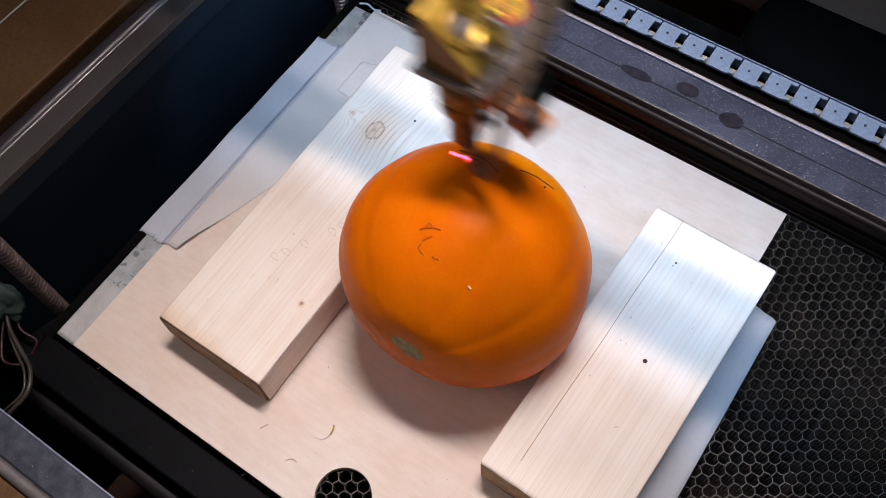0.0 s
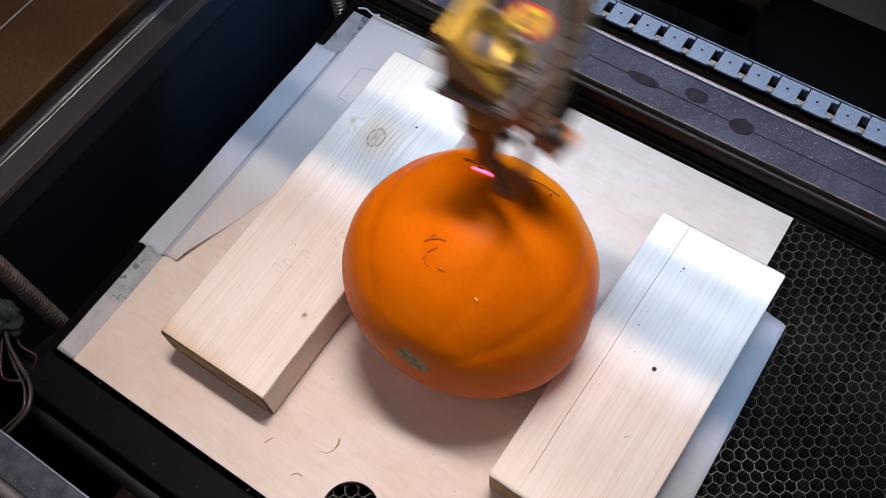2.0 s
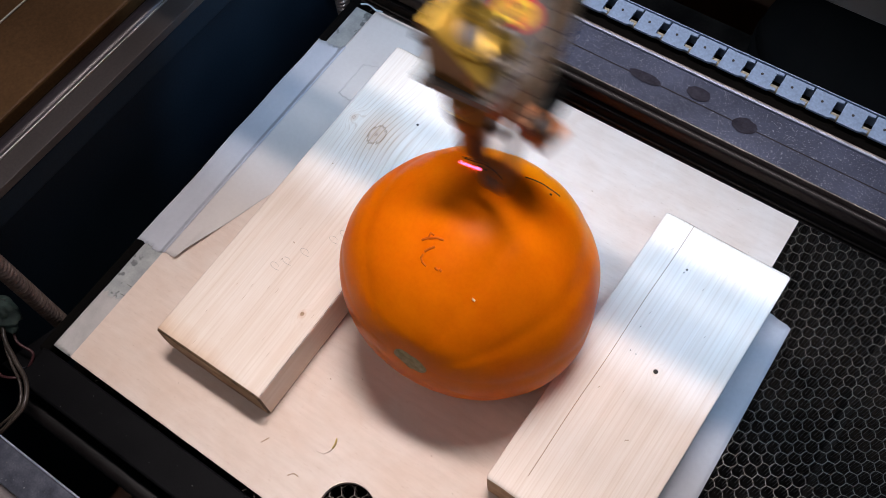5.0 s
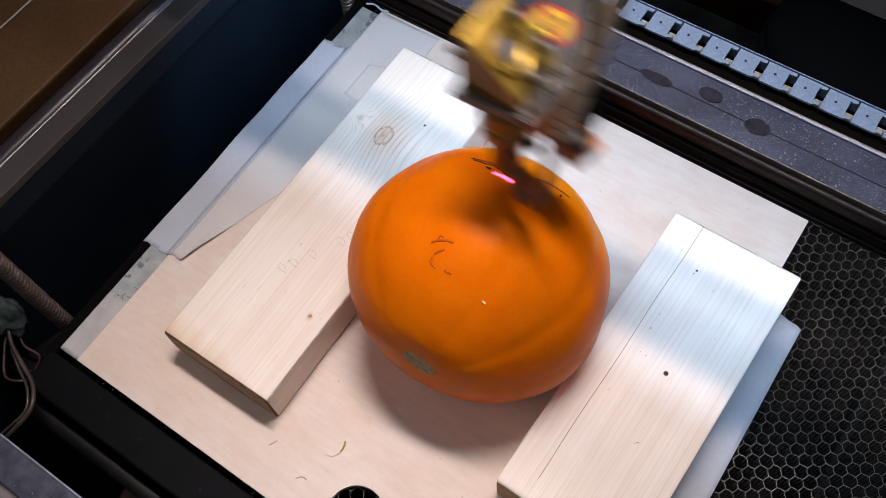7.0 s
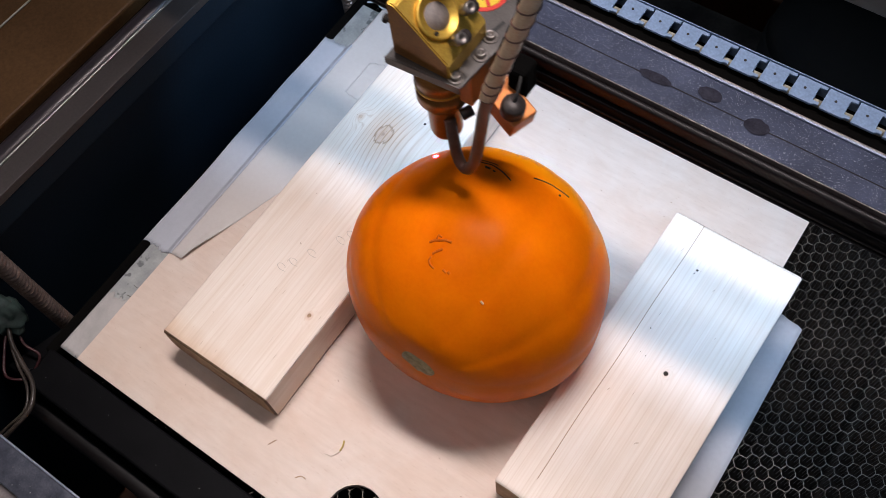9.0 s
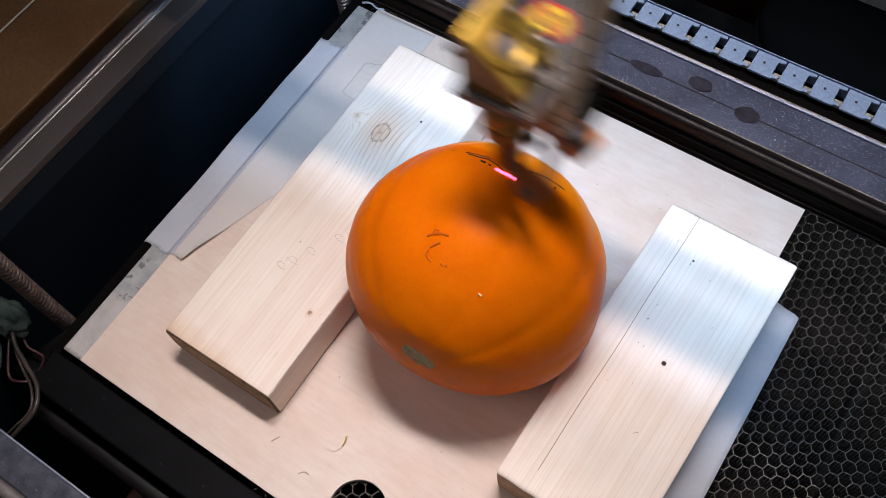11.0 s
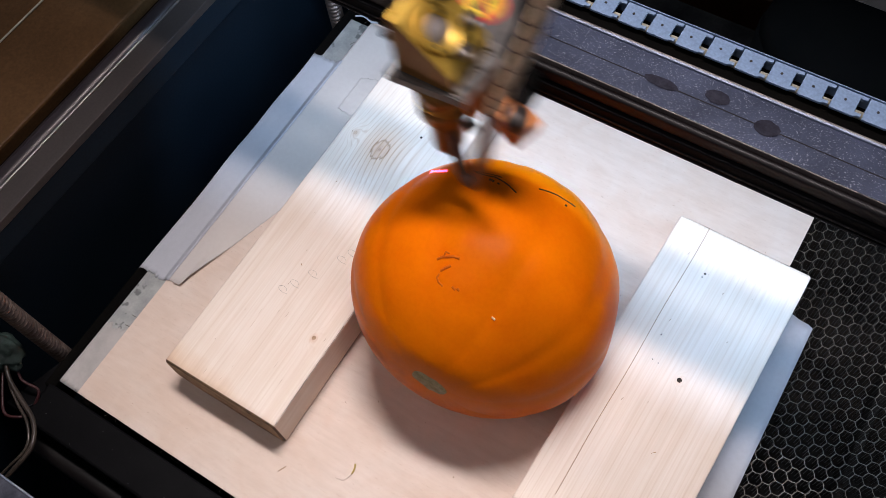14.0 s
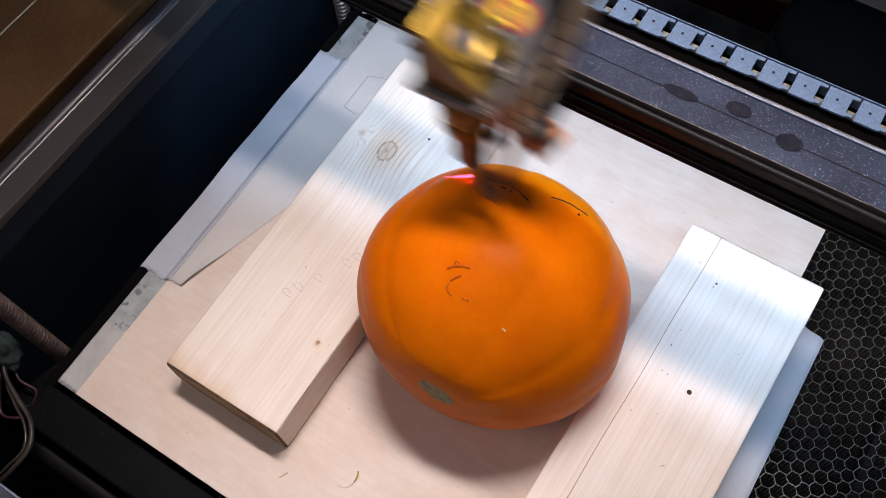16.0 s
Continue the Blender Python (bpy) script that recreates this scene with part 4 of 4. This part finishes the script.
def laser_head():
    h = thing("laser_carriage", "gold and grey laser cutting carriage with a tan air hose", "laser cutter", pose(0.226, HEAD_Y, HEAD_Z))
    part("base_plate", prism([(-0.023, -0.0156), (0.0214, -0.0122), (0.0245, 0.018), (0.0195, 0.043), (0.0010, 0.082), (-0.0150, 0.082), (-0.0165, 0.040), (-0.023, 0.030)], -0.0022, 0.0, 0.0004), M["plate"], h)
    part("front_flange", prism([(-0.023, -0.0168), (0.0214, -0.0134), (0.0214, -0.0124), (-0.023, -0.0158)], -0.0050, 0.0004, 0.0003), M["plate"], h)
    # mirror mount: a block whose upper side falls at 45 degrees
    w0, w1 = -0.0118, 0.0230
    prof = [(-0.0205, 0.0003), (0.0145, 0.0003), (0.0145, 0.0118), (-0.0150, 0.0385), (-0.0190, 0.0390), (-0.0205, 0.0370)]
    bm = bmesh.new()
    f = bm.faces.new([bm.verts.new((x, w0, z)) for x, z in prof])
    up = bmesh.ops.extrude_face_region(bm, geom=[f])
    bmesh.ops.translate(bm, verts=[v for v in up["geom"] if isinstance(v, bmesh.types.BMVert)], vec=(0, w1 - w0, 0))
    bmesh.ops.bevel(bm, geom=bm.edges[:], offset=0.0008, segments=2, affect="EDGES")
    bm.faces.ensure_lookup_table()
    bm.normal_update()
    # upright side faces take the gold with shade painted in
    for fc in bm.faces:
        if min(abs(fc.calc_center_median().y - w0), abs(fc.calc_center_median().y - w1)) < 0.0003:
            fc.material_index = 1
    mount = part("mirror_mount", bm, [M["gold"], M["mount_side"]], h, "gold anodised mirror mount")
    n = Vector((0.671, 0, 0.742)).normalized()
    mid = Vector((-0.0010, 0.0025, 0.0258))
    tilt = Matrix.Translation(mid) @ n.to_track_quat("Z", "Y").to_matrix().to_4x4()
    part("mirror_ring", lathe([(0.0124, -0.001), (0.0124, 0.0018), (0.0118, 0.0024), (0.0108, 0.0024), (0.0103, 0.0016), (0.0080, 0.0016), (0.0075, 0.0008), (0.0070, 0.0003)], 40), M["gold"], mount, "", True, tilt)
    part("mirror", lathe([(0.0076, -0.0002), (0.0076, 0.0006), (0.0, 0.0007)], 28), M["mirror"], mount, "grey mirror back", True, tilt)
    for an in (40, 215):
        c = tilt @ Vector((0.0092 * math.cos(radians(an)), 0.0092 * math.sin(radians(an)), 0.0016))
        cap_screw(mount, c, n, 0.0012, 0.0006, True, False)
    for bx, by, L in ((-0.0110, 0.0125, 0.009), (0.0045, 0.0135, 0.009), (0.0095, -0.0012, 0.008)):
        c = Vector((bx, by, 0.0258 - (bx + 0.0010) * 0.905))
        part("spring_screw", lathe([(0.0017, -0.002), (0.0017, L * 0.6), (0.0031, L * 0.6), (0.0031, L + 0.003), (0.0018, L + 0.003), (0.0015, L + 0.001), (0, L + 0.001)], 14), M["bolt"], mount, "socket-head adjusting screw", True, Matrix.Translation(c) @ n.to_track_quat("Z", "Y").to_matrix().to_4x4())
        part("knurled_nut", lathe([(0.0036, 0.0005), (0.0036, 0.004), (0.003, 0.0045)], 12), M["screw_dark"], mount, "dark lock nut", False, Matrix.Translation(c + Vector((0.002, 0.0065, -0.0016))) @ n.to_track_quat("Z", "Y").to_matrix().to_4x4())
    cap_screw(mount, (-0.0205, -0.003, 0.0120), (-1, 0, 0.0), 0.0013, 0.009, True, False)
    cap_screw(mount, (-0.0292, -0.003, 0.0120), (-1, 0, 0.0), 0.0026, 0.0018, True, False)
    # plate screws and slot
    for x, y in ((0.0165, -0.0085), (0.0195, 0.0100), (0.0172, 0.0225), (-0.0070, 0.0710)):
        part("washer", lathe([(0.0042, 0), (0.0042, 0.0007), (0.0038, 0.001)], 18), M["bolt"], h, "", False, pose(x, y, 0.0))
        cap_screw(h, (x, y, 0.001), (0, 0, 1), 0.0028, 0.0024)
    part("slot", prism([(0.0150, 0.0270), (0.0172, 0.0262), (0.0188, 0.0345), (0.0168, 0.0350)], 0.0, 0.0003), M["ink"], h, "dark slot in the plate")
    # round warning sticker
    sc = pose(-0.0020, 0.0460, 0.0)
    st = part("sticker", lathe([(0.0128, 0.0001), (0.0128, 0.0004)], 40), M["red"], h, "round red and yellow keep-hands-off sticker", False, sc)
    part("sticker_field", lathe([(0.0102, 0.0004), (0.0102, 0.0006)], 36), M["yellow"], st, "yellow field")
    part("palm_mark", prism([(-0.0035, -0.0050), (0.0020, -0.0055), (0.0036, 0.0), (-0.0030, 0.0012)], 0.0006, 0.0008), M["ink"], st, "black mark")
    for k in range(4):
        x = -0.0026 + 0.0017 * k
        part("bar_mark", prism([(x, 0.0012), (x + 0.0011, 0.0012), (x + 0.0018, 0.0062 - 0.0006 * abs(k - 1.5)), (x + 0.0007, 0.0062 - 0.0006 * abs(k - 1.5))], 0.0006, 0.0008), M["ink"], st, "black mark")
    part("cross_bar", prism([(-0.0080, 0.0062), (-0.0066, 0.0076), (0.0080, -0.0062), (0.0066, -0.0076)], 0.0008, 0.0010), M["red"], st, "red bar")
    # lens tube
    part("collar", lathe([(0.0150, -0.0024), (0.0150, -0.0200), (0.0143, -0.0206), (0.0143, -0.0218), (0.0150, -0.0224), (0.0150, -0.0330), (0.0138, -0.0342)], 40), M["brass"], h, "brown-gold lens tube collar", True)
    part("ring_trim", lathe([(0.0153, -0.0212), (0.0153, -0.0200), (0.0149, -0.0194)], 40), M["gold"], h, "bright gold ring", True)
    part("nozzle", lathe([(0.0138, -0.0335), (0.0100, -0.0430), (0.0096, -0.0650), (0.0086, -0.0680), (0.0020, -0.0683), (0.0018, -0.0665), (0, -0.0665)], 36), M["brass"], h, "brown-gold nozzle", True)
    # bracket and pointer block below the plate
    bl = pose(0.0290, 0.0170, -0.0405, 0, 14, -18)
    br = part("pointer_block", box(-0.0150, 0.0170, -0.0085, 0.0085, -0.0075, 0.0065, 0.0008), M["copper"], h, "orange anodised bracket block", False, bl)
    part("knob", lathe([(0.0068, 0), (0.0068, 0.0075), (0.0058, 0.0090), (0, 0.0090)], 20), M["screw_dark"], br, "black knob", True, pose(0.0085, -0.0030, 0.0066))
    part("bracket", box(0.0040, 0.0225, -0.0040, 0.0240, -0.0260, -0.0023, 0.0008), M["copper"], h, "orange bracket under the plate")
    cap_screw(h, (0.0190, 0.0005, -0.0360), (-0.5, -0.8, -0.2), 0.0034, 0.007, True, False)
    part("sensor", box(0.0270, 0.0390, 0.0220, 0.0360, -0.0400, -0.0180, 0.0025), M["void"], h, "black sensor housing")
    part("sensor_wire", tube([(0.0360, 0.0230, -0.0200), (0.0390, 0.0120, -0.0260), (0.0345, 0.0130, -0.0340)], 0.0010, 6), M["ink"], h, "", True)
    # carriage on the beam
    part("carriage", box(-0.0220, 0.0180, 0.0360, 0.0760, -0.0205, -0.0024, 0.002), M["black"], h, "dark carriage block riding on the beam")
    part("carriage_front", box(-0.0160, 0.0200, 0.0240, 0.0300, -0.0550, -0.0024, 0.0015), M["black"], h)
    # air hose
    hose = part("air_hose", tube([(0.0850, 0.0500, 0.2600), (0.0720, 0.0050, 0.1850), (0.0615, -0.0140, 0.1230), (0.0572, -0.0150, 0.0930), (0.0520, -0.0150, 0.0660), (0.0440, -0.0150, 0.0290), (0.0402, -0.0150, 0.0090)], 0.0042, 14), M["hose"], h, "tan rubber air hose with a wire wrap", True)
    part("hose_tail", tube([(0.0404, -0.0150, 0.0100), (0.0366, -0.0150, -0.0115), (0.0338, -0.0150, -0.0330), (0.0305, -0.0150, -0.0540), (0.0265, -0.0148, -0.0690), (0.0215, -0.0140, -0.0750), (0.0160, -0.0125, -0.0710), (0.0115, -0.0095, -0.0560), (0.0075, -0.0060, -0.0460)], 0.0034, 12), M["hose_dark"], h, "sooty lower hose end", True)
    hose_line = [Vector(p) for p in ((0.0850, 0.0500, 0.2600), (0.0720, 0.0050, 0.1850), (0.0615, -0.0140, 0.1230), (0.0572, -0.0150, 0.0930), (0.0520, -0.0150, 0.0660), (0.0440, -0.0150, 0.0290), (0.0402, -0.0150, 0.0090))]
    coil = []
    for k in range(200):
        u = 2 + k / 199 * 3.999
        i = int(u)
        p = hose_line[i].lerp(hose_line[i + 1], u - i)
        ax = (hose_line[i + 1] - hose_line[i]).normalized()
        s1 = ax.orthogonal().normalized()
        s2 = ax.cross(s1)
        an = k * 2 * math.pi / 20
        coil.append(p + 0.0044 * (math.cos(an) * s1 + math.sin(an) * s2))
    part("wire_wrap", tube(coil, 0.0005, 4, 1), M["hose_dark"], hose, "thin wire wound round the hose", True)
    return h, hose


head, air_hose = laser_head()


def laser_dot():
    d = thing("laser_dot", "small glowing red laser pointer spot on the pumpkin", "laser spot")
    part("spot", lathe([(0.0013, -0.0004), (0.0015, 0.0), (0.0010, 0.0006), (0.0, 0.0008)], 12), M["laser"], d, "", True)
    return d


dot = laser_dot()


# ---- movement of the head ----
# each stretch: start, end, the cycle count as a polynomial, the two ends of the stroke and their drift, roundness of the turns
STROKES = [
    (0.0, 4.2, (-15.9885, 6.1095, -0.0731, -0.0996, -0.0330, 0.0783), (0.2090, -0.0019, 0.2591, 0.0018), 0.8147),
    (6.3, 9.2, (-0.3172, 3.9096, 0.0225, -0.0725, -0.0524, 0.0199), (0.2048, 0.0003, 0.2633, -0.0003), 0.8072),
    (11.3, 13.0, (11.3372, 2.1574, -0.0330, 0.0716, 0.0264, -0.0319), (0.2039, 0.0014, 0.2647, -0.0035), 0.9000),
    (12.9, 16.0, (17.2246, 3.9499, -0.0431, -0.0258, 0.0222, 0.0015), (0.2000, -0.0014, 0.2635, 0.0011), 0.8561),
]


def stroke_state(k, t):
    a, b, c, e, r = STROKES[k]
    h = (b - a) / 2
    u = (t - (a + b) / 2) / h
    ph = sum(c[k] * u ** k for k in range(6))
    speed = sum(k * c[k] * u ** (k - 1) for k in range(1, 6)) / h
    return ph, speed, e[0] + e[1] * u, e[2] + e[3] * u, r


def head_x(t):
    if t <= 4.2:
        s = stroke_state(0, t)
    elif t < 6.3:
        s = between(4.2, stroke_state(0, 4.2), 6.3, stroke_state(1, 6.3), t)
    elif t <= 9.2:
        s = stroke_state(1, t)
    elif t < 11.3:
        s = between(9.2, stroke_state(1, 9.2), 11.3, stroke_state(2, 11.3), t)
    elif t <= 12.95:
        s = stroke_state(2, t)
    else:
        s = stroke_state(3, t)
    ph, _, left, right, r = s
    lo = math.acos(r) / math.pi
    w = (math.acos(r * math.cos(2 * math.pi * ph)) / math.pi - lo) / (1 - 2 * lo)
    return left + (right - left) * w


def between(ta, a, tb, b, t):
    d, u = tb - ta, (t - ta) / (tb - ta)
    h00, h10, h01, h11 = 2 * u ** 3 - 3 * u * u + 1, u ** 3 - 2 * u * u + u, 3 * u * u - 2 * u ** 3, u ** 3 - u * u
    ph = h00 * a[0] + h10 * d * a[1] + h01 * b[0] + h11 * d * b[1]
    return (ph, 0.0, a[2] + (b[2] - a[2]) * u, a[3] + (b[3] - a[3]) * u, a[4] + (b[4] - a[4]) * u)


def motions():
    times = [k / 30 for k in range(481)]
    walk(head, [(t, pose(head_x(t), HEAD_Y, HEAD_Z)) for t in times])
    # the hose hangs from a fixed point above and leans as the carriage runs under it
    joint = Matrix.Translation((0.0402, -0.0150, 0.0090))
    walk(air_hose, [(t, joint @ pose(0, 0, 0, 0, 150 * (0.235 - head_x(t)), 0) @ joint.inverted()) for t in times])
    rows = []
    for t in times:
        x, y = head_x(t) - 0.0055, HEAD_Y + 0.0050
        # the pointer slants, so the spot runs out where the skin falls away
        drop = PR - math.sqrt(max(0.0, PR ** 2 - (x - 0.006 - PC.x) ** 2))
        x -= 0.8 * drop
        p = Vector((x, y, PC.z + math.sqrt(max(0.0, PR ** 2 - (x - PC.x) ** 2 - (y - PC.y) ** 2))))
        p = on_skin(p, 0.0003)
        n = (p - PC).normalized()
        rows.append((t, Matrix.Translation(p) @ n.to_track_quat("Z", "Y").to_matrix().to_4x4()))
    walk(dot, rows)


motions()
